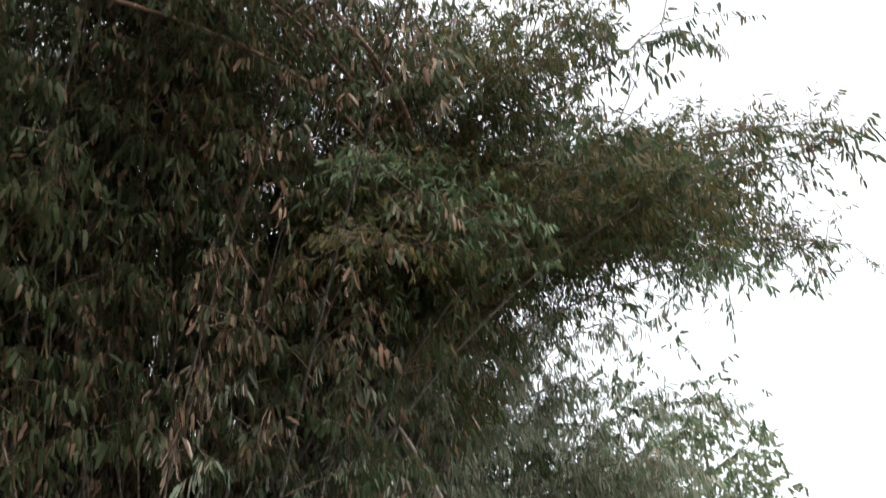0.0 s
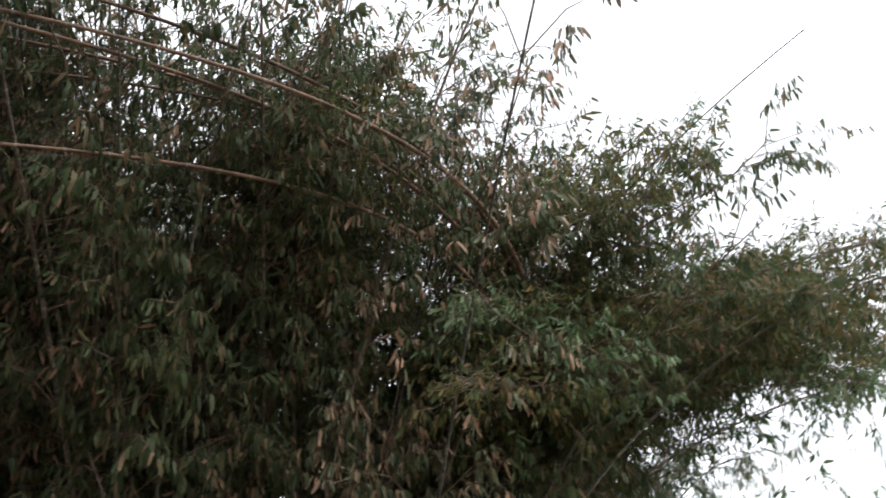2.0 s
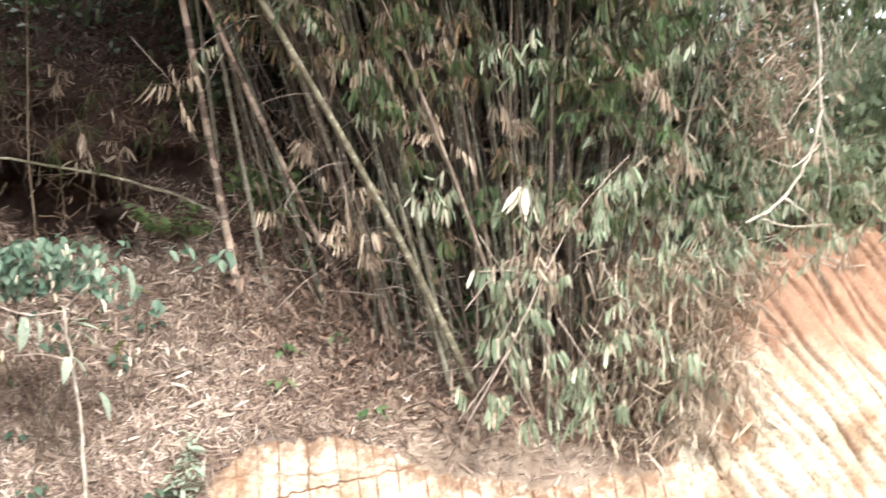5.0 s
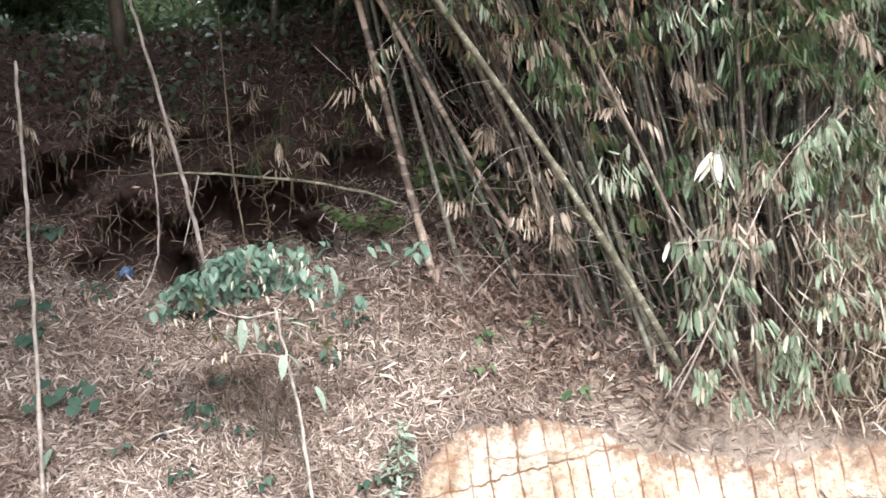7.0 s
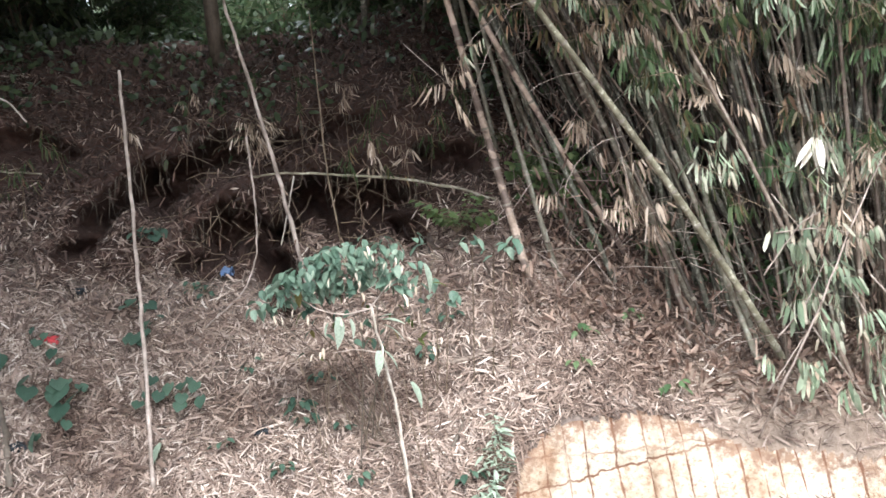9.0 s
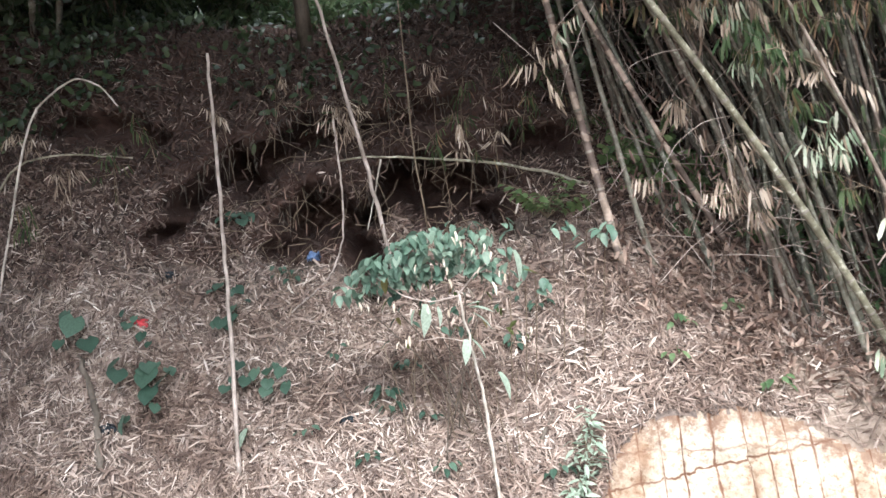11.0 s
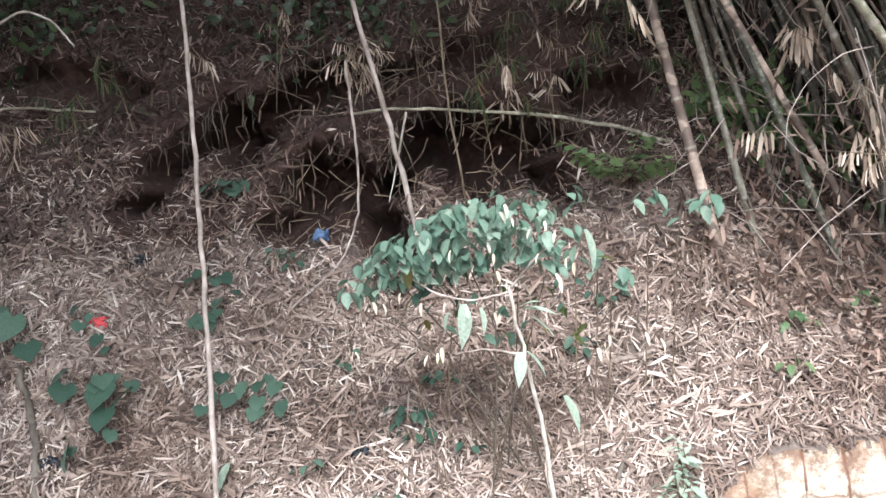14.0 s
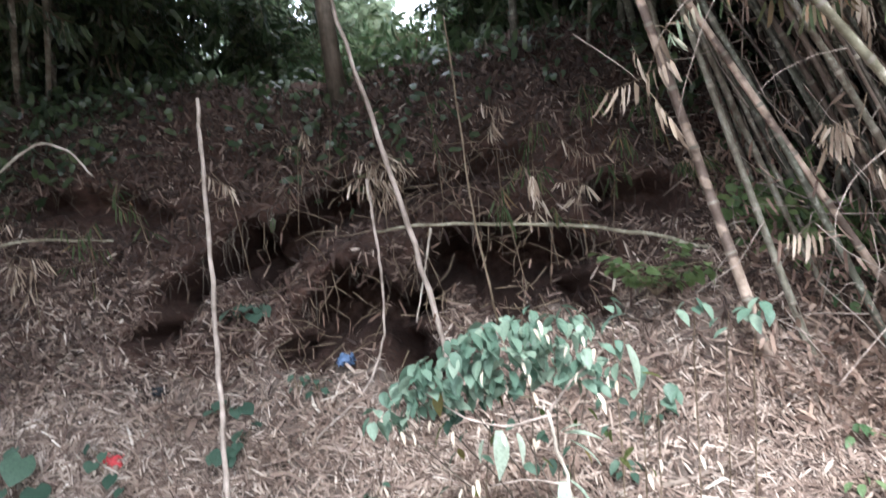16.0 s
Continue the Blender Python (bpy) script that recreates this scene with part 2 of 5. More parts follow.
# leaf colour lightened in place of sunlight that is blocked here
LIGHT_LEAF = leaf_material("sunlit_leaf", [(0, (0.19, 0.26, 0.16)), (1, (0.31, 0.37, 0.25))], 0.45, 0.5)
PALE_POD = leaf_material("dry_pod", [(0, (0.36, 0.29, 0.22)), (1, (0.58, 0.52, 0.43))], 0.2, 0.65)
WHITE_POD = leaf_material("bleached_leaf", [(0, (0.52, 0.47, 0.38)), (1, (0.76, 0.73, 0.65))], 0.2, 0.6)
CULM = wood_material("bamboo_culm", [(0.1, (0.042, 0.037, 0.03)), (0.3, (0.08, 0.077, 0.06)), (0.5, (0.115, 0.12, 0.088)), (0.68, (0.12, 0.095, 0.073)), (0.85, (0.24, 0.235, 0.18)), (1, (0.16, 0.115, 0.088))], lichen=(0.30, 0.30, 0.25))
CULM_PALE = wood_material("pale_green_culm", [(0.2, (0.11, 0.10, 0.066)), (0.6, (0.185, 0.172, 0.118)), (0.9, (0.27, 0.245, 0.18))], lichen=(0.42, 0.40, 0.32))
CULM_BROWN = wood_material("old_brown_culm", [(0.2, (0.075, 0.056, 0.044)), (0.6, (0.14, 0.108, 0.085)), (0.95, (0.24, 0.19, 0.155))])
# culm colour darkened to hold the shade inside the clump
CULM_SHADED = wood_material("shaded_culm", [(0.2, (0.022, 0.018, 0.015)), (0.6, (0.045, 0.037, 0.03)), (0.95, (0.08, 0.068, 0.055))])
CULM_RUSTY = wood_material("rusty_brown_culm", [(0.2, (0.08, 0.05, 0.03)), (0.6, (0.16, 0.10, 0.065)), (0.95, (0.26, 0.17, 0.11))])
CULM_STRIPED = wood_material("peeling_culm", [(0.2, (0.09, 0.066, 0.055)), (0.8, (0.18, 0.135, 0.11))], patch=(0.46, 0.36, 0.29))
NODE = wood_material("culm_node", [(0.2, (0.12, 0.105, 0.085)), (0.8, (0.27, 0.24, 0.195))])
TWIG = wood_material("twig", [(0.2, (0.12, 0.09, 0.06)), (0.8, (0.26, 0.20, 0.14))], per_object=False)
PALE_WOOD = wood_material("bleached_wood", [(0.2, (0.34, 0.30, 0.25)), (0.8, (0.58, 0.53, 0.46))], per_object=False)
BARK = wood_material("bark", [(0.2, (0.06, 0.05, 0.04)), (0.8, (0.16, 0.13, 0.10))], per_object=False)
POLE_WOOD = wood_material("pole_wood", [(0.2, (0.27, 0.22, 0.19)), (0.8, (0.46, 0.39, 0.34))], per_object=False)


def plastic(name, col):
    m, nt, b = material(name, 0.35)
    c = ramp(nt, noise_node(nt, 30, 4), [(0.3, tuple(v * 0.6 for v in col)), (0.7, col)])
    nt.links.new(c, b.inputs["Base Color"])
    return m


RED_PLASTIC, BLUE_PLASTIC, BLACK_PLASTIC = plastic("red_plastic", (0.6, 0.06, 0.07)), plastic("blue_plastic", (0.12, 0.19, 0.33)), plastic("black_plastic", (0.02, 0.025, 0.03))


# ---- mesh helpers ----
def mesh_object(name, verts, faces, mats, parent=None, label="", smooth=True, slots=None):
    me = bpy.data.meshes.new(name)
    me.from_pydata(np.asarray(verts, float).tolist() if not isinstance(verts, np.ndarray) else verts, [], faces)
    for m in mats if isinstance(mats, (list, tuple)) else [mats]:
        me.materials.append(m)
    if slots is not None:
        me.polygons.foreach_set("material_index", np.asarray(slots, np.int32))
    if smooth:
        me.polygons.foreach_set("use_smooth", np.ones(len(me.polygons), bool))
    me.update()
    ob = new(name, me)
    if parent:
        ob.parent = parent
    return tagged(ob, label)


def thing(name, label, category, group="", at=(0, 0, 0)):
    ob = new(name)
    ob.location = at
    ob.empty_display_size = 0.1
    return tagged(ob, label, category, group)


def unit(v):
    return v / np.maximum(np.linalg.norm(v, axis=-1, keepdims=True), 1e-9)


def bezier(p0, p1, p2, t):
    t = np.asarray(t)[:, None]
    return (1 - t) ** 2 * np.asarray(p0) + 2 * t * (1 - t) * np.asarray(p1) + t ** 2 * np.asarray(p2)


def rings(path, radii, sides):
    """Vertices and quads of a tube along path."""
    path, radii = np.asarray(path, float), np.asarray(radii, float)
    tan = unit(np.gradient(path, axis=0))
    ref = np.where(np.abs(tan[:, 2:3]) > 0.9, [[0, 1.0, 0]], [[0, 0, 1.0]])
    a = unit(np.cross(tan, ref))
    for i in range(1, len(a)):
        a[i] = unit(a[i - 1] - tan[i] * (a[i - 1] @ tan[i]))
    b = np.cross(tan, a)
    ang = np.linspace(0, 2 * math.pi, sides, endpoint=False)
    v = path[:, None] + radii[:, None, None] * (np.cos(ang)[None, :, None] * a[:, None] + np.sin(ang)[None, :, None] * b[:, None])
    n = len(path)
    i, j = np.meshgrid(np.arange(n - 1), np.arange(sides), indexing="ij")
    k = (j + 1) % sides
    f = np.stack([i * sides + j, i * sides + k, (i + 1) * sides + k, (i + 1) * sides + j], -1).reshape(-1, 4)
    return v.reshape(-1, 3), f


def tube(name, path, radii, mat, parent=None, label="", sides=7):
    v, f = rings(path, radii, sides)
    n = len(path)
    faces = f.tolist() + [list(range(sides))[::-1], list(range((n - 1) * sides, n * sides))]
    return mesh_object(name, v, faces, mat, parent, label)


def many_tubes(segments, radii, sides=3):
    """segments: (N, K, 3) paths of equal length, radii (N, K). One array of vertices and of faces."""
    seg, rad = np.asarray(segments, float), np.asarray(radii, float)
    n, k = rad.shape
    tan = unit(seg[:, -1] - seg[:, 0])
    ref = np.where(np.abs(tan[:, 2:3]) > 0.9, [[0, 1.0, 0]], [[0, 0, 1.0]])
    a = unit(np.cross(tan, ref))
    b = np.cross(tan, a)
    ang = np.linspace(0, 2 * math.pi, sides, endpoint=False)
    ringv = np.cos(ang)[None, :, None] * a[:, None] + np.sin(ang)[None, :, None] * b[:, None]
    v = seg[:, :, None] + rad[:, :, None, None] * ringv[:, None]
    i, j = np.meshgrid(np.arange(k - 1), np.arange(sides), indexing="ij")
    q = np.stack([i * sides + j, i * sides + (j + 1) % sides, (i + 1) * sides + (j + 1) % sides, (i + 1) * sides + j], -1).reshape(-1, 4)
    f = (np.arange(n)[:, None, None] * (k * sides) + q[None]).reshape(-1, 4)
    return v.reshape(-1, 3), f


def leaf_arrays(base, way, face, length, width, sag=0.12, fold=0.25):
    """Lance-shaped, sagging leaf blades, twisted a little: six vertices and four triangles each."""
    way = unit(way)
    side = unit(np.cross(way, face))
    nrm = np.cross(side, way)
    L, W = length[:, None], width[:, None]
    low = base + way * L * 0.22 + nrm * L * sag * 0.25
    high = base + way * L * 0.78 - nrm * L * sag * 0.2
    tip = base + way * L - nrm * L * sag
    v = np.stack([base, low + side * W * 0.5 + nrm * W * fold * 0.5, low - side * W * 0.5, high + side * W * 0.42, high - side * W * 0.42 + nrm * W * fold * 0.5, tip], 1).reshape(-1, 3)
    q = np.array([[0, 2, 1], [1, 2, 4], [1, 4, 3], [3, 4, 5]])
    f = (np.arange(len(base))[:, None, None] * 6 + q[None]).reshape(-1, 3)
    return v, f


def sprays(P, D, rng, leaves=6, size=(0.10, 0.16), slim=0.15, hang=0.9, twig=(0.14, 0.32)):
    """Twigs at P along D, each with a comb of blades hanging side by side. Returns leaf arrays and twig arrays."""
    n = len(P)
    l = rng.uniform(*twig, n)[:, None]
    D = unit(D)
    tip = P + D * l - UP * l * 0.15
    flat = unit(np.cross(D, UP) + rng.normal(0, 0.15, (n, 3)))
    fr = (0.3 + 0.7 * (np.arange(leaves) + rng.uniform(0, 0.6, (n, leaves))) / leaves)[:, :, None]
    side = np.where(np.arange(leaves) % 2, 1.0, -1.0)[None, :, None] * rng.uniform(0.15, 0.75, (n, 1, 1))
    base = P[:, None] * (1 - fr) + tip[:, None] * fr
    splay = np.linspace(-0.15, 0.6, leaves)[None, :, None]
    way = unit(D[:, None] * splay + flat[:, None] * side * 0.4 + rng.normal(0, 0.17, (n, leaves, 3)) - UP * hang * rng.uniform(0.7, 2.0, (n, 1, 1)))
    face = unit(flat[:, None] + UP * rng.uniform(-0.2, 0.7, (n, 1, 1)) + rng.normal(0, 0.4, (n, leaves, 3)))
    L = rng.uniform(*size, (n, leaves)) * rng.uniform(0.75, 1.1, (n, 1)) * rng.choice([0.7, 1, 1, 1.08], (n, leaves))
    lv = (base.reshape(-1, 3), way.reshape(-1, 3), face.reshape(-1, 3), L.ravel(), (L * slim * rng.uniform(0.8, 1.2, L.shape)).ravel())
    tw = many_tubes(np.stack([P, tip], 1), np.tile([[0.0025, 0.0012]], (n, 1)))
    return lv, tw


def joined(arrs):
    vs, fs, o = [], [], 0
    for v, f in arrs:
        vs.append(v)
        fs.append(f + o)
        o += len(v)
    return np.concatenate(vs), np.concatenate(fs)


def leaf_stuff(name, arrs, mat, parent, label="", sag=0.12, fold=0.25):
    cols = [np.concatenate([a[i] for a in arrs]) for i in range(5)]
    v, f = leaf_arrays(*cols, sag=sag, fold=fold)
    ob = mesh_object(name, v, f, mat, parent, label)
    return tagged(ob, kind="stuff")


# ---- ground ----
def step(a, b, x):
    t = np.clip((x - a) / (b - a), 0, 1)
    return t * t * (3 - 2 * t)


def soft_min(a, b, k):
    h = np.clip(0.5 + 0.5 * (b - a) / k, 0, 1)
    return b * (1 - h) + a * h - k * h * (1 - h)


WAVES = [(RNG.uniform(-1, 1, 2), RNG.uniform(0, 6.28), s) for s in (0.9, 0.7, 1.7, 1.4, 3.1, 2.7, 5.5, 6.3, 11, 13) for _ in (0, 1)]


def lumps(x, y):
    return sum(np.sin((x * d[0] + y * d[1]) / max(np.hypot(*d), 0.2) * s * 2.2 + p) / s for d, p, s in WAVES) * 0.05


EDGE_X = [0.6, 0.95, 1.05, 1.15, 1.25, 1.41, 1.64, 1.86, 2.1, 2.28, 2.4, 2.6, 2.85, 3.1, 3.5, 4.1, 4.5, 4.9, 5.3, 6.2, 7.0, 9]
EDGE_Z = [-1, -0.05, 0.12, 0.24, 0.31, 0.36, 0.385, 0.38, 0.35, 0.27, 0.21, 0.12, 0.06, 0.03, 0.03, 0.10, 0.45, 1.1, 1.55, 1.85, 2.0, 2.2]


def ground_z(x, y):
    """Height of the slope, the cut bank below it and the flat track, and how far a place lies on the cut."""
    x, y = np.asarray(x, float), np.asarray(y, float)
    s = step(3.9, 5.3, x + 0.12 * np.sin(y * 6))
    out = 1.0 * s
    hill = 0.4 + 1.15 * (y - 6.02 + out)
    top = (3.75 + 0.10 * (y - 8.95)) * (1 - s) + (1.72 + 0.17 * np.clip(x - 5.2, -1, 4) + 0.06 * np.sin(x * 3.1) + 0.07 * np.sin(x * 7.3 + y * 2) + 0.05 * np.sin(x * 13 + y * 5)) * s
    rough = lumps(x, y) * step(4.5, 6.0, y)
    hill = soft_min(hill, top, 0.5) + rough
    ze = np.interp(x, EDGE_X, EDGE_Z) + 0.016 * np.sin(x * 11 + 2 * np.sin(x * 3)) + 0.008 * np.sin(x * 29 + 3 * np.sin(x * 7))
    ye = 6.02 - out + (ze - rough - 0.4) / 1.15
    cut = ze + (2.3 - 0.6 * s) * (y - ye) + s * 0.06 * (np.sin(9 * x + 4 * y) + np.sin(4 * x - 11 * y) + np.sin(3 * x + 2))
    under = hill - cut
    on_cut = step(-0.03, 0.04, under)
    z = soft_min(hill, cut, 0.04 + 0.1 * s)
    base = -0.25 * step(2.0, 4.5, y)
    z = -soft_min(-z, -base, 0.12)
    face = s * step(top + 0.02, top - 0.08, z + 0.06 * np.sin(x * 11 + y * 7))
    deep = np.maximum(step(0.03, 0.13, under), face * step(top - 0.05, top - 0.25, z))
    clear = step(0.0, 0.06, z - base)
    return z, np.maximum(on_cut, face) * clear, deep * clear, step(0.0, 0.2, under)


def axis(a, b, fine, fa, fb, grow=1.22):
    mid = list(np.arange(fa, fb + fine / 2, fine))
    lo, hi, d = [], [], fine
    v = fa
    while v > a:
        d *= grow
        v -= d
        lo.append(v)
    v, d = fb, fine
    while v < b:
        d *= grow
        v += d
        hi.append(v)
    return np.array(lo[::-1] + mid + hi)


gx, gy = axis(-400, 400, 0.024, -4.0, 7.4), axis(-300, 600, 0.02, 4.2, 9.4)
GX, GY = np.meshgrid(gx, gy, indexing="ij")
GZ, CUT, DEEP, FRINGE = ground_z(GX, GY)
# tooth grooves down the cut, slanting on the high face, and a few crosswise cracks
side = step(4.28, 4.34, GX)
across = GX + 0.67 * side * GZ
slant = across / (0.155 + 0.085 * side) + 0.3 * np.sin(across * 2.3) + 0.22 * np.sin(across * 9.1) + 0.08
groove = step(0.72, 0.97, np.abs(slant % 1.0 - 0.5) * 2) * (0.65 + 0.35 * np.sin(GX * 4.3 + GZ * 9))
crack = np.exp(-((GZ - 0.14 * GX + 0.173) / 0.016) ** 2) * (1 - side)
PY = GY + DEEP * ((0.055 + 0.075 * side) * groove + 0.05 * crack)


def hollow(cx, cz, rx, rz, tilt=0.0):
    """1 just under a ragged upper lip, fading out towards the sides and slowly down the floor."""
    dx = GX - cx
    ragged = 0.05 * np.sin(GX * 6.1 + 2 * np.sin(GX * 2.3 + cz)) + 0.035 * np.sin(GX * 14 + 3 * np.sin(GX * 5)) + 0.022 * np.sin(GX * 33 + 2 * np.sin(GX * 9))
    lip = cz + tilt * dx + rz * 0.55 - 0.55 * rz * (dx / rx) ** 2 + ragged
    below = lip - GZ
    foot_z = rz * (1.5 + 0.35 * np.sin(GX * 4.7 + cx * 5) + 0.2 * np.sin(GX * 12 + cx))
    return step(-0.03, 0.09, below) * step(foot_z * 1.15, foot_z * 0.35, below) * step(1.0, 0.62, np.abs(dx) / rx + 0.12 * np.sin(GZ * 17 + GX * 3) + 0.08 * np.sin(GZ * 31))


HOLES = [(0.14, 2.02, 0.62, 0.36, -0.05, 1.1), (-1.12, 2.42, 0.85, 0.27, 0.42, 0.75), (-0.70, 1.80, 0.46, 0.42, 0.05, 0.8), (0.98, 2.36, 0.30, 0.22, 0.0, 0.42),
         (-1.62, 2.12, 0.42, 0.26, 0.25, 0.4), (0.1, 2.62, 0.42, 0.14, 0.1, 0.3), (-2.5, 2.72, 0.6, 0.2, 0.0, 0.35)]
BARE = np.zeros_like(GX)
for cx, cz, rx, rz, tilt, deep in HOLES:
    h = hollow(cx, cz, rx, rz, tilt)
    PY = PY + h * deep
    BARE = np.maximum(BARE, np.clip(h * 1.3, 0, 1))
# bare red soil round the hollows, dark partly from the shade painted into it
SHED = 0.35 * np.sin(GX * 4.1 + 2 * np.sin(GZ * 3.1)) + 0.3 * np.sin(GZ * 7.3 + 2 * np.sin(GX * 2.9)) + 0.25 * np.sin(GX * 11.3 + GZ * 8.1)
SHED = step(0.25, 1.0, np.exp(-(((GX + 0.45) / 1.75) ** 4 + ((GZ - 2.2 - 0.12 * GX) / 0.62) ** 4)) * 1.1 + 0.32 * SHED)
clods = 0.5 * np.sin(GX * 19 + 3 * np.sin(GZ * 13)) + 0.5 * np.sin(GZ * 27 + 3 * np.sin(GX * 11)) + 0.4 * np.sin(GX * 43 + GZ * 37 + 2 * np.sin(GX * 17)) + 0.3 * np.sin(GZ * 71 - GX * 53)
PY = PY + 0.042 * clods * np.maximum(SHED, BARE)
PY = PY - 0.2 * np.exp(-(((GX + 0.75) / 0.4) ** 2 + ((GZ - 2.1) / 0.2) ** 2))
nx, ny = GX.shape
gv = np.stack([GX, PY, GZ], -1)
idx = np.arange(nx * ny).reshape(nx, ny)
DUST_AT = step(1.8, 2.3, GX + 0.15 * np.sin(GY * 11)) * step(0.8, 0.5, GZ - 0.12 * (GX - 2.2) + 0.08 * np.sin(GX * 9)) * step(4.3, 4.0, GX) * step(4.7, 5.1, GY + 0.25 * np.sin(GX * 2.7) + 0.1 * np.sin(GX * 9.3))
gf = np.stack([idx[:-1, :-1], idx[1:, :-1], idx[1:, 1:], idx[:-1, 1:]], -1).reshape(-1, 4)
cell = lambda a: (a[:-1, :-1] + a[1:, 1:]).ravel() / 2
on_face = np.where(cell(GX) < 4.31, 2, 4)
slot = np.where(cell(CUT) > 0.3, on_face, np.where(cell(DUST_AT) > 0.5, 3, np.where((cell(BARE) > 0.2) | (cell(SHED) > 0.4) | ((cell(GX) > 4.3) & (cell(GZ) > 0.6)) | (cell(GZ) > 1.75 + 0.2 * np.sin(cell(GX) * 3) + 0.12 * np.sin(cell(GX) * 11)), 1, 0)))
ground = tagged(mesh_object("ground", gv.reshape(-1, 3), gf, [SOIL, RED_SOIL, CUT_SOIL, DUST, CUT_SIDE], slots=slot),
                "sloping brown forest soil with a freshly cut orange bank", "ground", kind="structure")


depth_data = ground.data.attributes.new("cut_depth", "FLOAT", "POINT")
depth_data.data.foreach_set("value", FRINGE.ravel().astype(np.float32))


def height(x, y):
    return float(ground_z(x, y)[0])


# ---- leaf litter on the slope ----
gn = unit(np.cross(np.gradient(gv, axis=0), np.gradient(gv, axis=1)))


def on_ground(n, xa, xb, ya, yb, rng, even=False):
    """Random places on the finished ground, with normals, away from the cut and the bare hollows."""
    i = np.interp(rng.uniform(xa, xb, n), gx, np.arange(nx))
    j = np.interp(rng.uniform(ya, yb, n), gy, np.arange(ny))
    a, b = np.minimum(i.astype(int), nx - 2), np.minimum(j.astype(int), ny - 2)
    u, w = (i - a)[:, None], (j - b)[:, None]
    p = gv[a, b] * (1 - u) * (1 - w) + gv[a + 1, b] * u * (1 - w) + gv[a, b + 1] * (1 - u) * w + gv[a + 1, b + 1] * u * w
    patch = 0.5 + 0.28 * np.sin(p[:, 0] * 3.3 + 2 * np.sin(p[:, 1] * 2.1)) + 0.25 * np.sin(p[:, 1] * 7.1 + 3 * np.sin(p[:, 0] * 1.7)) + 0.2 * np.sin(p[:, 0] * 11 + p[:, 1] * 9)
    dusty = step(1.9, 2.4, p[:, 0] + 0.2 * np.sin(p[:, 1] * 9)) * step(0.75, 0.4, p[:, 2] - 0.12 * (p[:, 0] - 2.2) + 0.1 * np.sin(p[:, 0] * 7))
    steep = 0.6 * step(1.6, 2.3, p[:, 2] + 0.15 * np.sin(p[:, 0] * 5)) * step(-2.6, -1.8, p[:, 0]) * step(1.6, 0.9, p[:, 0])
    keep = (rng.uniform(0, 1, n) > np.maximum(0.88 * dusty, steep)) & (CUT[a, b] < 0.25) & (BARE[a, b] < rng.uniform(0.05, 0.6, n)) & (0.66 * SHED[a, b] < rng.uniform(0, 1, n)) & (rng.uniform(-0.75, 0.85, n) < patch)
    if even:
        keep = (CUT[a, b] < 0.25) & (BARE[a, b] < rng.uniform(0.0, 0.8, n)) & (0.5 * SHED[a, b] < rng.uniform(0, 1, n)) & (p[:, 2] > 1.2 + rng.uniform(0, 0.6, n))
    return p[keep], gn[a, b][keep]


def scatter(n, xa, xb, ya, yb, size, slim, lift, rng):
    p, nrm = on_ground(n, xa, xb, ya, yb, rng)
    m = len(p)
    way = rng.normal(0, 1, (m, 3))
    way = unit(way - nrm * (way * nrm).sum(1, keepdims=True) + nrm * rng.uniform(-0.05, 0.13, (m, 1)) - UP * 0.15)
    face = unit(nrm + rng.normal(0, 0.28, (m, 3)))
    L = rng.uniform(*size, m)
    return p + nrm * rng.uniform(0.002, lift, (m, 1)) - way * L[:, None] * 0.5, way, face, L, L * slim * rng.uniform(0.7, 1.3, m)


leaf_litter = leaf_stuff("leaf_litter", [
    scatter(90000, -4.4, 4.6, 5.2, 7.5, (0.04, 0.12), 0.085, 0.03, RNG),
    scatter(60000, -4.4, 4.6, 5.2, 7.6, (0.02, 0.06), 0.12, 0.015, RNG),
    scatter(12000, -4.4, 4.6, 7.2, 8.7, (0.05, 0.12), 0.095, 0.025, RNG),
    scatter(6000, -4.4, 4.6, 5.2, 7.6, (0.09, 0.16), 0.10, 0.045, RNG),
    scatter(80000, -4.4, 4.4, 5.3, 6.7, (0.035, 0.115), 0.08, 0.045, RNG),
    scatter(5000, -2.6, 3.6, 5.4, 6.8, (0.07, 0.14), 0.12, 0.05, RNG)], LITTER, None, sag=0.06, fold=0.2)
tagged(leaf_litter, "dry tan bamboo leaves strewn over the slope", "leaf litter", kind="stuff")
# second litter layer higher up, with shade in its colour
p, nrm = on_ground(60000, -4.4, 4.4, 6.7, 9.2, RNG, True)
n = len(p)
upper_litter = leaf_stuff("upper_litter", [(p + nrm * RNG.uniform(0, 0.02, (n, 1)), unit(RNG.normal(0, 1, (n, 3)) - UP * 0.2), unit(nrm + RNG.normal(0, 0.4, (n, 3))), RNG.uniform(0.04, 0.13, n), RNG.uniform(0.008, 0.02, n))], SHADED_LITTER, None)
tagged(upper_litter, "leaves matted over the upper slope, coloured dark for its shade", "leaf litter", kind="stuff")
sheath_litter = leaf_stuff("sheath_litter", [scatter(220, -4.4, 3.9, 5.3, 8.0, (0.08, 0.16), 0.2, 0.05, RNG)], WHITE_POD, None)
sheath_litter.data.materials[0] = LITTER
tagged(sheath_litter, "curled dry bamboo sheaths lying among the leaves", "leaf litter", kind="stuff")


p, nrm = on_ground(15000, -7.5, 4.5, 7.55, 10.5, RNG)
keep = p[:, 2] > 2.75 + 0.35 * np.sin(p[:, 0] * 2.3) + RNG.normal(0, 0.15, len(p))
p, nrm = p[keep], nrm[keep]
n = len(p)
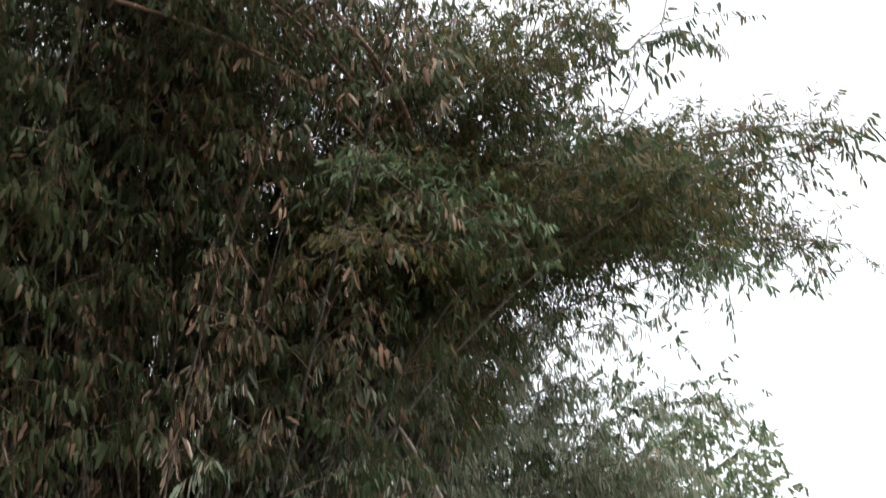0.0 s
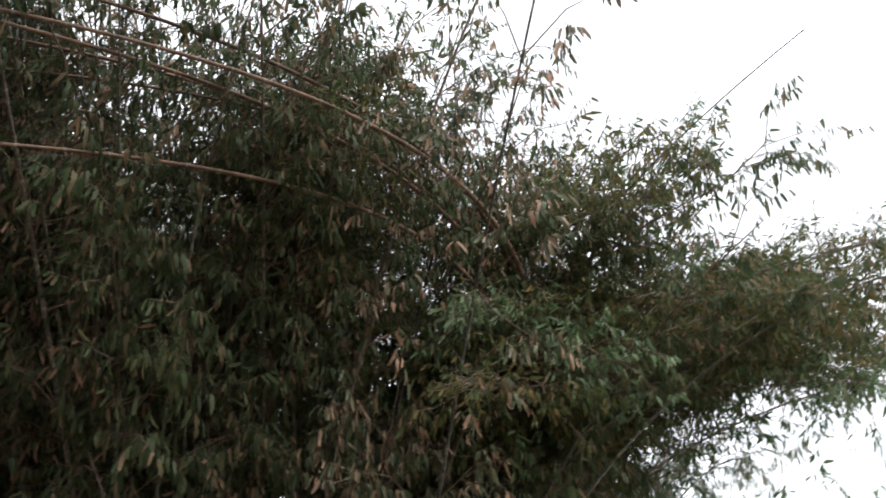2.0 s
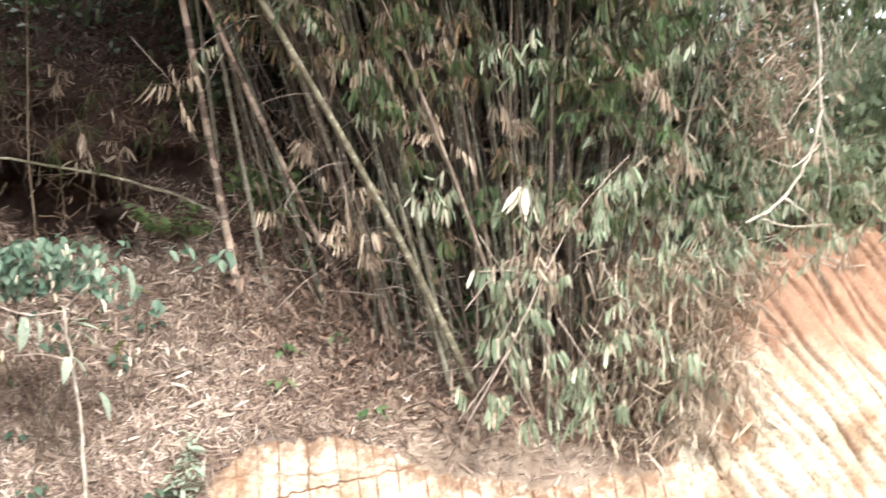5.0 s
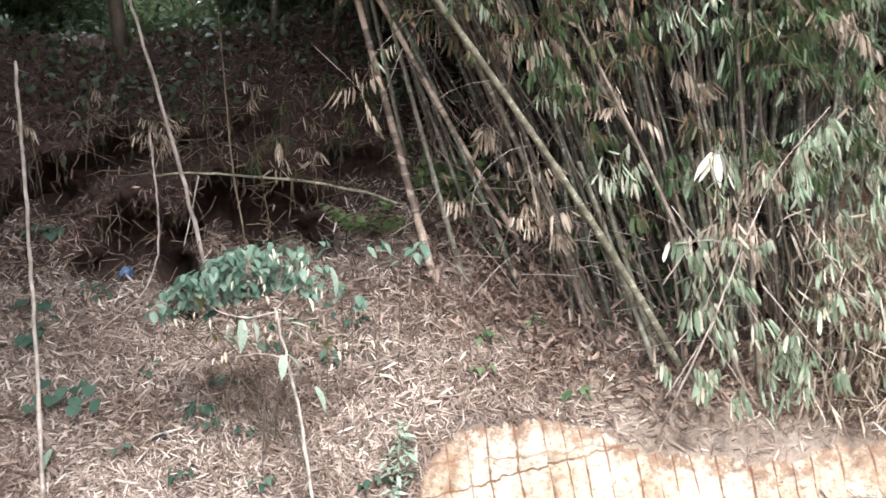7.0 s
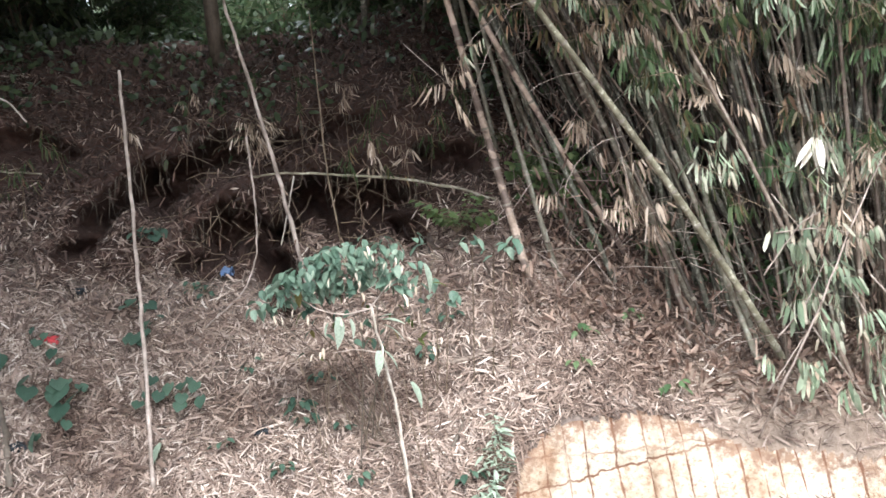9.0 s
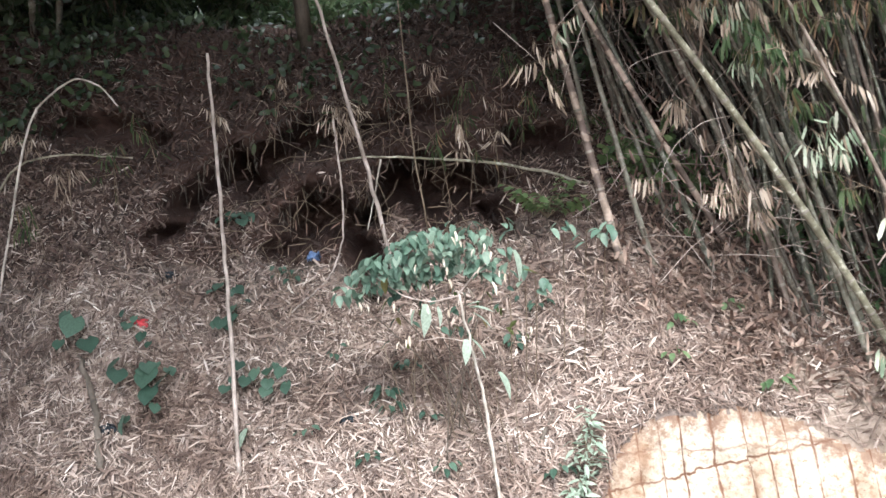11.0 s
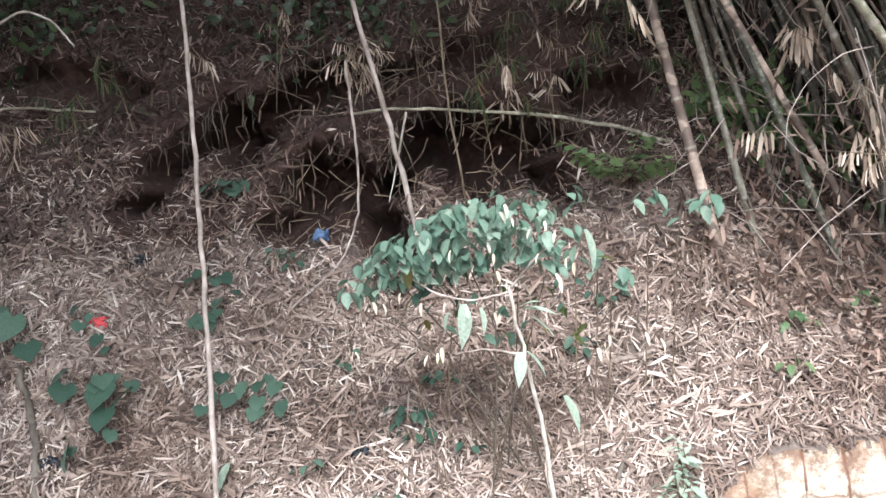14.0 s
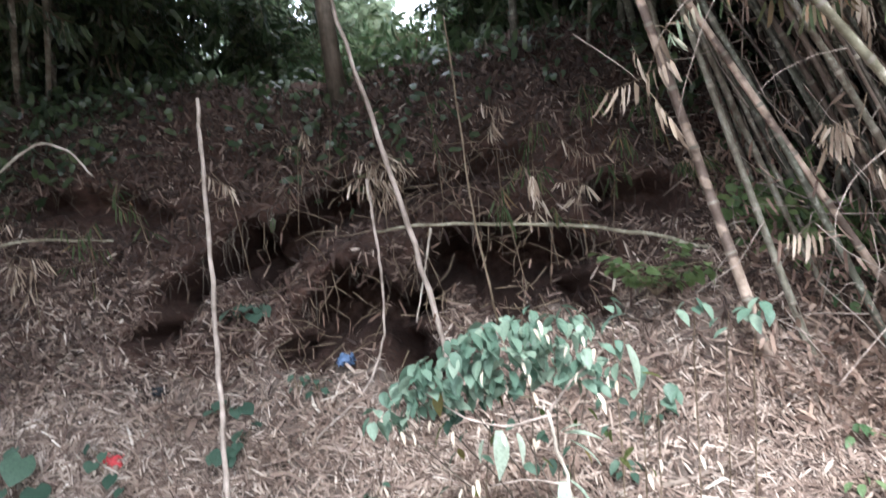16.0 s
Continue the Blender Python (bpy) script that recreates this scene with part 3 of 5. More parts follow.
ground_cover = leaf_stuff("ground_cover", [(p + nrm * RNG.uniform(0.01, 0.16, (n, 1)), unit(RNG.normal(0, 0.8, (n, 3)) - UP * 0.3 + [0, -0.3, 0]), unit(nrm + RNG.normal(0, 0.5, (n, 3))), RNG.uniform(0.06, 0.13, n), RNG.uniform(0.03, 0.06, n))],
                          DARK_LEAF, None)
tagged(ground_cover, "dark low creeping plants covering the upper slope", "ground cover", kind="stuff")


# ---- bamboo ----
def culm(name, p0, p1, p2, r, parent, mat, label="", taper=0.75):
    """A jointed cane along a curve, with a proud pale ring at every joint."""
    total = np.linalg.norm(np.subtract(p1, p0)) + np.linalg.norm(np.subtract(p2, p1))
    k = max(6, int(total / 0.30))
    t, rad, mark = [], [], []
    for i in range(k):
        a, b = i / k, (i + 1) / k
        for f, g, m in ((0.0, 1.0, 0), (0.88, 0.97, 0), (0.94, 1.14, 1), (0.975, 1.13, 1)):
            t.append(a + (b - a) * f)
            rad.append(r * g * (1 - taper * t[-1] ** 1.3))
            mark.append(m)
    path = bezier(p0, p1, p2, t)
    v, f = rings(path, rad, 7)
    sl = np.repeat(np.array(mark[:-1]), 7)
    return mesh_object(name, v, f, [mat, NODE], parent, label, slots=sl)


def limbs(p0, p1, p2, rng, count, t0, reach, fans, skew=None, t1=1.0):
    """Side branches of a cane from t0 up: branch paths, and the places and ways of the twigs on them."""
    t = t0 + (t1 - t0) * rng.uniform(0, 1, count) ** 0.85
    at = bezier(p0, p1, p2, t)
    along = unit(bezier(p0, p1, p2, np.minimum(t + 0.02, 1.02)) - at)
    out = rng.normal(0, 1, (count, 3)) + (0 if skew is None else np.asarray(skew))
    out[:, 2] = np.abs(out[:, 2]) * 0.25
    way = unit(unit(out) + along * 0.55)
    ln = rng.uniform(*reach, count)[:, None] * (1.1 - 0.5 * t[:, None])
    mid = at + way * ln * 0.55
    end = at + way * ln - UP * ln * 0.28
    fr = 1.0 - 0.75 * rng.uniform(0, 1, (count, fans, 1)) ** 1.6
    pts = (1 - fr) ** 2 * at[:, None] + 2 * fr * (1 - fr) * (mid + way * 0.02)[:, None] + fr ** 2 * end[:, None]
    d = unit(unit(end - at)[:, None] * 0.8 + rng.normal(0, 0.55, (count, fans, 3)))
    br = many_tubes(np.stack([at, mid, end], 1), np.tile([[0.006, 0.0045, 0.002]], (count, 1)), 4)
    return br, pts.reshape(-1, 3), d.reshape(-1, 3)


def clump(name, label, group, canes, rng, mat=CULM, leafmat=BAMBOO_LEAF, leaves=6, size=(0.11, 0.17), lump=4, fans=5, slim=0.15, skew=None, hang=0.9):
    """canes: rows of foot, bend, tip, radius, branch count, first branch, reach. Foliage is bundled by neighbouring canes."""
    top = thing(name, label, "bamboo", group)
    for c in canes:
        culm("culm", c[0], c[1], c[2], c[3], top, c[7] if len(c) > 7 else mat)
    for i in range(0, len(canes), lump):
        lv, tw = [], []
        for c in canes[i:i + lump]:
            if c[4]:
                br, P, D = limbs(c[0], c[1], c[2], rng, c[4], c[5], c[6], fans, skew, c[8] if len(c) > 8 else 1.0)
                a, b = sprays(P, D, rng, leaves, size, slim, hang)
                lv.append(a)
                tw += [br, b]
        if lv:
            leaf_stuff("foliage", lv, leafmat[(i // lump) % len(leafmat)] if isinstance(leafmat, list) else leafmat, top)
            v, f = joined(tw)
            tagged(mesh_object("twig_work", v, f, TWIG, top), kind="stuff")
    return top


def foot(x, y, sink=0.06):
    return np.array([x, y, height(x, y) - sink])


# the great clump on the bank: leaning canes fan out to both sides
canes = []
rng = np.random.default_rng(5)
for i in range(122):
    u = rng.uniform(0, 1) ** 0.7 if i < 80 else rng.uniform(0.35, 1.0)
    x = 1.55 + 2.55 * u + rng.normal(0, 0.1)
    y = 7.1 - 0.95 * u + rng.uniform(-0.2, 0.85)
    p0 = foot(x, y)
    H = rng.uniform(6.6, 9.2)
    lean = float(np.interp(u, [0, 0.25, 0.6, 0.8, 1], [-0.22, -0.46, -0.46, -0.12, 0.1])) + rng.normal(0, 0.07 if i < 80 else 0.13)
    fwd = rng.normal(-0.06, 0.07)
    p1 = p0 + np.array([lean * H * 0.5, fwd * H * 0.6, H * 0.62])
    arch = np.array([min(lean, 0.1) * 1.6 + rng.normal(-0.1, 0.35), rng.normal(-0.75, 0.45), 0])
    p2 = p1 + arch * H * 0.34 + UP * H * rng.uniform(0.1, 0.3)
    canes.append((p0, p1, p2, rng.uniform(0.012, 0.024) if i < 80 else rng.uniform(0.008, 0.017), 28 if i < 80 else 7, 0.30 if u > 0.6 else 0.26, (0.35, 1.2), CULM_SHADED if i >= 80 and i % 3 else CULM_BROWN if i % 4 == 1 else CULM_STRIPED if i % 19 == 5 else CULM, 1.0 if u > 0.62 else rng.uniform(0.66, 0.85)))
# back row added to darken the gaps between the canes
for i in range(70):
    x = rng.uniform(1.7, 4.4)
    p0 = foot(x, float(np.interp(x, [1.7, 4.4], [7.5, 6.8])) + rng.uniform(-0.1, 0.9))
    H = rng.uniform(5.0, 7.5)
    lean = rng.normal(-0.3, 0.12)
    p1 = p0 + np.array([lean * H * 0.5, rng.normal(-0.05, 0.1), H * 0.6])
    p2 = p1 + np.array([lean * H * 0.5, rng.normal(-0.3, 0.3), H * 0.25])
    canes.append((p0, p1, p2, rng.uniform(0.014, 0.024), 3, 0.3, (0.3, 0.9), CULM_SHADED))
for i in range(30):
    x = rng.uniform(2.75, 4.1)
    p0 = foot(x, float(np.interp(x, [2.7, 3.4, 4.1], [6.5, 5.95, 5.85])) + rng.uniform(-0.05, 0.35))
    H = rng.uniform(4.5, 7.5)
    lean = rng.normal(-0.25, 0.16)
    p1 = p0 + np.array([lean * H * 0.5, rng.normal(-0.1, 0.15), H * 0.6])
    p2 = p1 + np.array([lean * H * 0.5, rng.normal(-0.6, 0.4), H * 0.25])
    canes.append((p0, p1, p2, rng.uniform(0.009, 0.019), 7, 0.4, (0.3, 0.9), [CULM, CULM_BROWN, CULM][i % 3]))
great = clump("bamboo_clump", "large bamboo clump of leaning grey-green canes with drooping leaves", "bamboo clumps", canes, rng, leafmat=[BAMBOO_LEAF, BAMBOO_LEAF, BROWNING_LEAF], size=(0.09, 0.155), skew=(0.0, -0.9, 0.0), slim=0.18)

# canes that stand out in front of it
for p0, p1, p2, r, m, lab in (
        (foot(1.41, 6.69), (1.2, 6.68, 2.2), (0.62, 6.4, 4.6), 0.030, CULM_STRIPED, "brown cane with pale peeling bands"),
        (foot(3.1, 6.2), (2.08, 5.95, 2.3), (0.0, 5.3, 4.65), 0.027, CULM_PALE, "pale yellow-green leaning cane"),
        ((2.35, 6.86, 1.1), (1.5, 6.54, 2.45), (0.55, 6.3, 4.25), 0.024, CULM_STRIPED, "brown leaning cane"),
        (foot(2.9, 6.24), (2.72, 6.2, 1.05), (2.3, 6.05, 2.1), 0.024, CULM, ""),
        (foot(3.7, 6.4), (2.95, 6.2, 2.05), (1.5, 6.15, 4.2), 0.025, CULM_PALE, "grey-green leaning cane"),
        (foot(3.2, 6.5), (2.6, 6.45, 2.1), (1.3, 6.4, 4.4), 0.026, CULM, ""),
        (foot(1.63, 6.71), (1.48, 6.7, 1.8), (1.0, 6.65, 4.0), 0.022, CULM, "")):
    culm("culm", p0, p1, p2, r, great, m, lab, taper=0.35)

# younger upright canes at the open end, leafy from the ground
canes = []
for i in range(62):
    far = i % 2
    p0 = foot(rng.uniform(7.0, 9.4), rng.uniform(6.3, 6.9)) if i > 48 else foot(rng.uniform(4.6, 6.7), rng.uniform(6.35, 7.2)) if far else foot(rng.uniform(3.75, 4.3), rng.uniform(5.9, 7.0))
    H = rng.uniform(3.0, 4.6) if i > 48 else rng.uniform(3.4, 5.5) if far else rng.uniform(3.4, 6.4)
    p1 = p0 + np.array([rng.uniform(-0.2, 0.5), rng.uniform(-0.7, 0.1), H * 0.66])
    p2 = p1 + np.array([rng.uniform(-0.3, 0.7), rng.uniform(-0.9, 0.1), H * 0.22])
    canes.append((p0, p1, p2, rng.uniform(0.012, 0.022), 36 if far else 22, 0.06 if far else 0.34, (0.3, 0.85)))
for i in range(6):
    p0 = foot(rng.uniform(5.0, 7.2), rng.uniform(6.6, 7.6))
    p2 = np.array([rng.uniform(6.4, 9.2), rng.uniform(4.6, 6.0), 0])
    p2[2] = 1.65 + np.hypot(p2[0], p2[1]) * math.tan(radians(rng.uniform(16, 28)))
    p1 = p0 * 0.5 + p2 * 0.5 + np.array([0, 0.3, 2.2])
    canes.append((p0, p1, p2, rng.uniform(0.01, 0.016), 28, 0.45, (0.25, 0.8)))
clump("bamboo_clump", "young leafy bamboo canes at the edge of the bank", "bamboo clumps", canes, rng, leafmat=[PALE_LEAF, FRESH_LEAF, PALE_LEAF, PALE_LEAF], size=(0.09, 0.15))

# canes that arch away to the open side, high up
canes = []
for i in range(42):
    p0 = foot(3.6 + rng.uniform(-0.6, 0.9), 6.3 + rng.uniform(-0.2, 1.0))
    p1 = p0 + np.array([rng.uniform(-0.2, 1.8), rng.uniform(-1.2, 0.2), rng.uniform(5.0, 6.6)])
    p2 = np.array([3.2 + 6.4 * rng.uniform(0, 1) ** 0.95, rng.uniform(2.6, 5.0), 0])
    p2[2] = 1.65 + np.hypot(p2[0], p2[1]) * math.tan(radians(rng.uniform(28.5, 39) if p2[0] > 5 else rng.uniform(30, 46)))
    canes.append((p0, p1, p2, rng.uniform(0.014, 0.022), 44 if p2[0] > 5 else 50, 0.42, (0.25, 0.8) if p2[0] > 5 else (0.25, 1.0)))
for i in range(30):
    p0 = foot(rng.uniform(3.2, 4.4), rng.uniform(6.4, 7.2))
    az, r = radians(rng.uniform(36, 57) if i < 22 else rng.uniform(56, 73)), rng.uniform(5.6, 7.2)
    p2 = np.array([r * math.sin(az), r * math.cos(az), 1.65 + r * math.tan(radians(rng.uniform(34, 46) if i < 22 else rng.uniform(31, 37)))])
    p1 = p0 * 0.5 + p2 * 0.5 + np.array([0, 0.5, 2.0 if i < 22 else 2.8])
    canes.append((p0, p1, p2, rng.uniform(0.012, 0.018), 40 if i < 22 else 26, 0.45 if i < 22 else 0.7, (0.3, 0.95) if i < 22 else (0.25, 0.7)))
for i in range(29):
    p0 = foot(rng.uniform(2.0, 3.8), rng.uniform(6.6, 7.4))
    p2 = np.array([rng.uniform(1.5, 4.2), rng.uniform(3.9, 5.4), 0])
    p2[2] = 1.65 + np.hypot(p2[0], p2[1]) * math.tan(radians(rng.uniform(45, 54)))
    p1 = p0 * 0.45 + p2 * 0.55 + np.array([0, 0.9, 1.6])
    canes.append((p0, p1, p2, rng.uniform(0.013, 0.02), 38, 0.45, (0.3, 0.95)))
clump("bamboo_clump", "bamboo canes arching out over the open bank", "bamboo clumps", canes, rng, size=(0.065, 0.115), leafmat=[BAMBOO_LEAF, YELLOW_LEAF, FRESH_LEAF, YELLOW_LEAF], slim=0.21, fans=5, hang=0.5)

# canes that bow forward high over the shaded end of the clump
canes = []
for i in range(5):
    p0 = foot(rng.uniform(0.9, 2.4), rng.uniform(7.6, 9.0))
    p2 = np.array([rng.uniform(0.0, 2.2), rng.uniform(3.8, 5.4), rng.uniform(6.3, 7.8)])
    p1 = p0 * 0.5 + p2 * 0.5 + np.array([0.2, 0.9, 2.4])
    canes.append((p0, p1, p2, rng.uniform(0.014, 0.022), 34, 0.42, (0.35, 1.2)))
clump("bamboo_clump", "tall bamboo canes bowing forward over the shaded slope", "bamboo clumps", canes, rng, size=(0.09, 0.155), slim=0.18, leafmat=[BAMBOO_LEAF, BROWNING_LEAF])

# long canes that bow back overhead, across the others
canes = []
for k, (dy, dz) in enumerate(((0, 0), (-0.12, 0.35), (0.2, 0.55), (-0.3, -0.25), (0.1, -0.5), (0.3, 0.9))):
    p0 = foot(4.6 - 0.12 * k, 7.2 + 0.1 * k)
    canes.append((p0, np.array([6.6, 3.6 + dy, 9.3 + dz * 0.7]), np.array([-2.6 + 0.3 * k, 4.2 + dy * 2, 4.9 + dz * 0.8]), 0.03, 5, 0.8, (0.3, 0.8), CULM_RUSTY))
clump("bamboo_clump", "long brown bamboo canes bowing overhead", "bamboo clumps", canes, rng)

# darker clump behind it, farther up the slope
canes = []
for i in range(56):
    p0 = foot(rng.uniform(0.4, 6.0), rng.uniform(8.6, 10.5))
    H = rng.uniform(4.8, 8.0)
    p1 = p0 + np.array([rng.normal(0, 0.8), rng.normal(-0.3, 0.4), H * 0.68])
    p2 = p1 + np.array([rng.normal(0, 1.6), rng.normal(-0.8, 0.9), H * 0.2])
    canes.append((p0, p1, p2, rng.uniform(0.02, 0.032), 15, 0.1, (0.5, 1.4), CULM, 0.86))
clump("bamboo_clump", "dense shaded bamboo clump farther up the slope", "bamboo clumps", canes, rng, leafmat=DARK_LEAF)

# clump at the crest; its far-bowing canes are an added, unseen roof shading the slope
canes = []
for i in range(46):
    p0 = foot(rng.uniform(-6.5, -3.0), rng.uniform(8.9, 10.8))
    if i % 4:
        p1 = p0 + np.array([rng.uniform(-0.5, 1.2), rng.uniform(-0.8, 0.3), rng.uniform(1.8, 4.2)])
        p2 = p1 + np.array([rng.uniform(0.3, 1.7), rng.uniform(-1.4, 0.3), rng.uniform(-1.4, 0.8)])
        canes.append((p0, p1, p2, rng.uniform(0.014, 0.026), 24, 0.2, (0.4, 1.2)))
    else:
        p1 = p0 + np.array([rng.uniform(0, 1.5), rng.uniform(-0.8, 0.3), rng.uniform(5.0, 7.0)])
        p2 = p1 + np.array([rng.uniform(0.4, 4.2), rng.uniform(-5.0, -1.5), rng.uniform(-0.8, 1.2)])
        canes.append((p0, p1, p2, rng.uniform(0.02, 0.03), 36, 0.4, (0.5, 1.5)))
# out-of-view canes over the slope, added to block its light
for i in range(48):
    p0 = foot(rng.uniform(-6.0, -3.2), rng.uniform(8.9, 10.2))
    p1 = p0 + np.array([rng.uniform(0.3, 2.2), rng.uniform(-1.6, -0.3), rng.uniform(4.2, 6.2)])
    p2 = np.array([rng.uniform(-5.5, -1.4), rng.uniform(2.7, 5.6), rng.uniform(6.3, 8.2)])
    canes.append((p0, p1, p2, rng.uniform(0.02, 0.03), 40, 0.45, (0.5, 1.5)))
for i in range(30):
    p0 = foot(rng.uniform(-6.0, -3.2), rng.uniform(8.9, 10.2))
    p2 = np.array([rng.uniform(-3.2, 0.3), rng.uniform(2.6, 5.2), rng.uniform(6.0, 7.6)])
    p1 = p0 * 0.5 + p2 * 0.5 + np.array([-0.5, 0.4, 2.6])
    canes.append((p0, p1, p2, rng.uniform(0.02, 0.03), 34, 0.5, (0.5, 1.5)))
clump("bamboo_clump", "dark bamboo clump on the crest with unseen canes added to shade the slope", "bamboo clumps", canes, rng, leafmat=DARK_LEAF)


# clump at the near side of the slope, mostly out of view, added to shade it
canes = []
for i in range(44):
    p0 = foot(rng.uniform(-5.8, -4.4), rng.uniform(5.6, 8.6))
    p1 = p0 + np.array([rng.uniform(-0.2, 1.4), rng.uniform(-0.9, 0.3), rng.uniform(4.6, 6.4)])
    p2 = p1 + np.array([rng.uniform(0.3, 2.6), rng.uniform(-1.1, 0.6), rng.uniform(-0.9, 0.9)])
    canes.append((p0, p1, p2, rng.uniform(0.016, 0.028), 44, 0.15, (0.5, 1.4)))
# canes bowing out of view, put in the sun's way to darken the slope
for i in range(9):
    p0 = foot(rng.uniform(-6.0, -4.7), rng.uniform(5.0, 7.5))
    p2 = np.array([rng.uniform(-6.0, -2.8), rng.uniform(2.2, 3.8), rng.uniform(6.2, 7.6)])
    p1 = p0 * 0.5 + p2 * 0.5 + np.array([-0.4, 0.8, 2.4])
    canes.append((p0, p1, p2, rng.uniform(0.018, 0.028), 40, 0.4, (0.5, 1.4)))
# unseen canopy beside and above the camera, added as a light blocker
for i in range(42):
    p0 = foot(rng.uniform(-6.4, -4.4), rng.uniform(2.5, 5.5))
    p2 = np.array([rng.uniform(-4.2, 0.2), rng.uniform(0.6, 3.6), rng.uniform(5.8, 7.4)])
    p1 = p0 * 0.55 + p2 * 0.45 + np.array([-0.3, 0.2, 3.0])
    canes.append((p0, p1, p2, rng.uniform(0.018, 0.028), 40, 0.4, (0.5, 1.4)))
clump("bamboo_clump", "dark bamboo clump beside the slope with unseen canes added to shade it", "bamboo clumps", canes, rng, leafmat=DARK_LEAF)


# ---- trees and bushes beyond ----
def tree(name, label, base, h, r, crown_r, leafmat, rng, n=900, leaf=(0.10, 0.2), slim=0.45, group="background trees", lean=0.0, low=0.35):
    top = thing(name, label, "tree", group)
    b = np.asarray(base, float)
    p = bezier(b, b + np.array([lean * 0.3, 0, h * 0.5]), b + np.array([lean, 0, h]), np.linspace(0, 1, 10))
    tube("trunk", p, np.linspace(r, r * 0.08, 10), BARK, top, sides=9)
    lv, tw = [], []
    k = max(6, int(n / 70))
    for i in range(k):
        t = rng.uniform(low, 1.0)
        at = p[int(t * 9)]
        az, el = rng.uniform(0, 6.28), rng.uniform(0.0, 0.9)
        ln = crown_r * rng.uniform(0.5, 1.0) * (1.15 - 0.5 * t)
        way = np.array([math.cos(az) * math.cos(el), math.sin(az) * math.cos(el), math.sin(el)])
        end = at + way * ln
        path = bezier(at, at + way * ln * 0.5 + UP * 0.1 * ln, end, np.linspace(0, 1, 5))
        tube("limb", path, np.linspace(r * 0.35, r * 0.08, 5), BARK, top, sides=5)
        m = int(n / k)
        fr = rng.uniform(0.35, 1.05, m)
        P = path[0] * (1 - fr[:, None]) + end * fr[:, None] + rng.normal(0, crown_r * 0.16, (m, 3))
        a, bb = sprays(P, unit(way + rng.normal(0, 0.8, (m, 3))), rng, 6, leaf, slim, 0.35)
        lv.append(a)
        tw.append(bb)
    leaf_stuff("crown", lv, leafmat, top)
    v, f = joined(tw)
    tagged(mesh_object("twig_work", v, f, TWIG, top), kind="stuff")
    return top


trng = np.random.default_rng(9)
tree("tree", "slim dark-barked tree on the crest", foot(-0.9, 8.9), 6.5, 0.075, 1.6, DARK_LEAF, trng, 700, low=0.45, lean=-0.5)
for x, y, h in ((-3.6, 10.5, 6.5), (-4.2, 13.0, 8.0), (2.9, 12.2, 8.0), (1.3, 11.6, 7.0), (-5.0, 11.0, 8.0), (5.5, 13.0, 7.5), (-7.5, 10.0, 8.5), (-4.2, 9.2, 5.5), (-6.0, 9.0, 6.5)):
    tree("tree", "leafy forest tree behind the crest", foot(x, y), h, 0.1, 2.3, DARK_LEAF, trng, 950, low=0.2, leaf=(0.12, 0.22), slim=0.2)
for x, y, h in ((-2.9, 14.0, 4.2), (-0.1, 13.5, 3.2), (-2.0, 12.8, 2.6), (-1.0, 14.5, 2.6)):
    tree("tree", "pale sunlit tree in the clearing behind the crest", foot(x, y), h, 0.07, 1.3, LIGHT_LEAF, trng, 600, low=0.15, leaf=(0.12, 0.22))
for x, y, h, c in ((16.6, 9.4, 6.6, 1.8), (12.0, 11.5, 5.2, 2.4), (14.0, 12.5, 5.4, 2.4), (14.0, 9.6, 5.2, 2.0), (17.0, 9.0, 5.6, 1.8)):
    tree("tree", "pale green feathery tree beyond the bank", foot(x, y), h, 0.12, c, FAR_LEAF, trng, 330, low=0.3, leaf=(0.12, 0.24), slim=0.3)


# pale-barked forked tree beyond the bank
forked = thing("tree", "pale-barked forked tree beyond the bank", "tree", "background trees")
fk = foot(8.2, 5.75)
fork = np.array([8.2, 5.75, 3.0])
tube("trunk", bezier(fk, (fk + fork) / 2 + np.array([0.05, 0, 0]), fork, np.linspace(0, 1, 6)), np.linspace(0.075, 0.055, 6), PALE_WOOD, forked, sides=9)
for sx, sz in ((-0.22, 1.5), (0.42, 1.9)):
    tip = fork + np.array([sx, -0.5 * sx, sz])
    path = bezier(fork - UP * 0.04, fork + np.array([sx * 0.35, 0, sz * 0.5]), tip, np.linspace(0, 1, 9))
    tube("limb", path, np.linspace(0.05, 0.022, 9), PALE_WOOD, forked, sides=8)
    m = 190
    P = tip + UP * 0.35 + trng.normal(0, 1, (m, 3)) * [0.6, 0.6, 0.45]
    a, bb = sprays(P, trng.normal(0, 1, (m, 3)), trng, 7, (0.06, 0.115), 0.3, 0.5)
    leaf_stuff("crown", [a], FRESH_LEAF if sx > 0 else LIGHT_LEAF, forked)
    tagged(mesh_object("twig_work", bb[0], bb[1], TWIG, forked), kind="stuff")


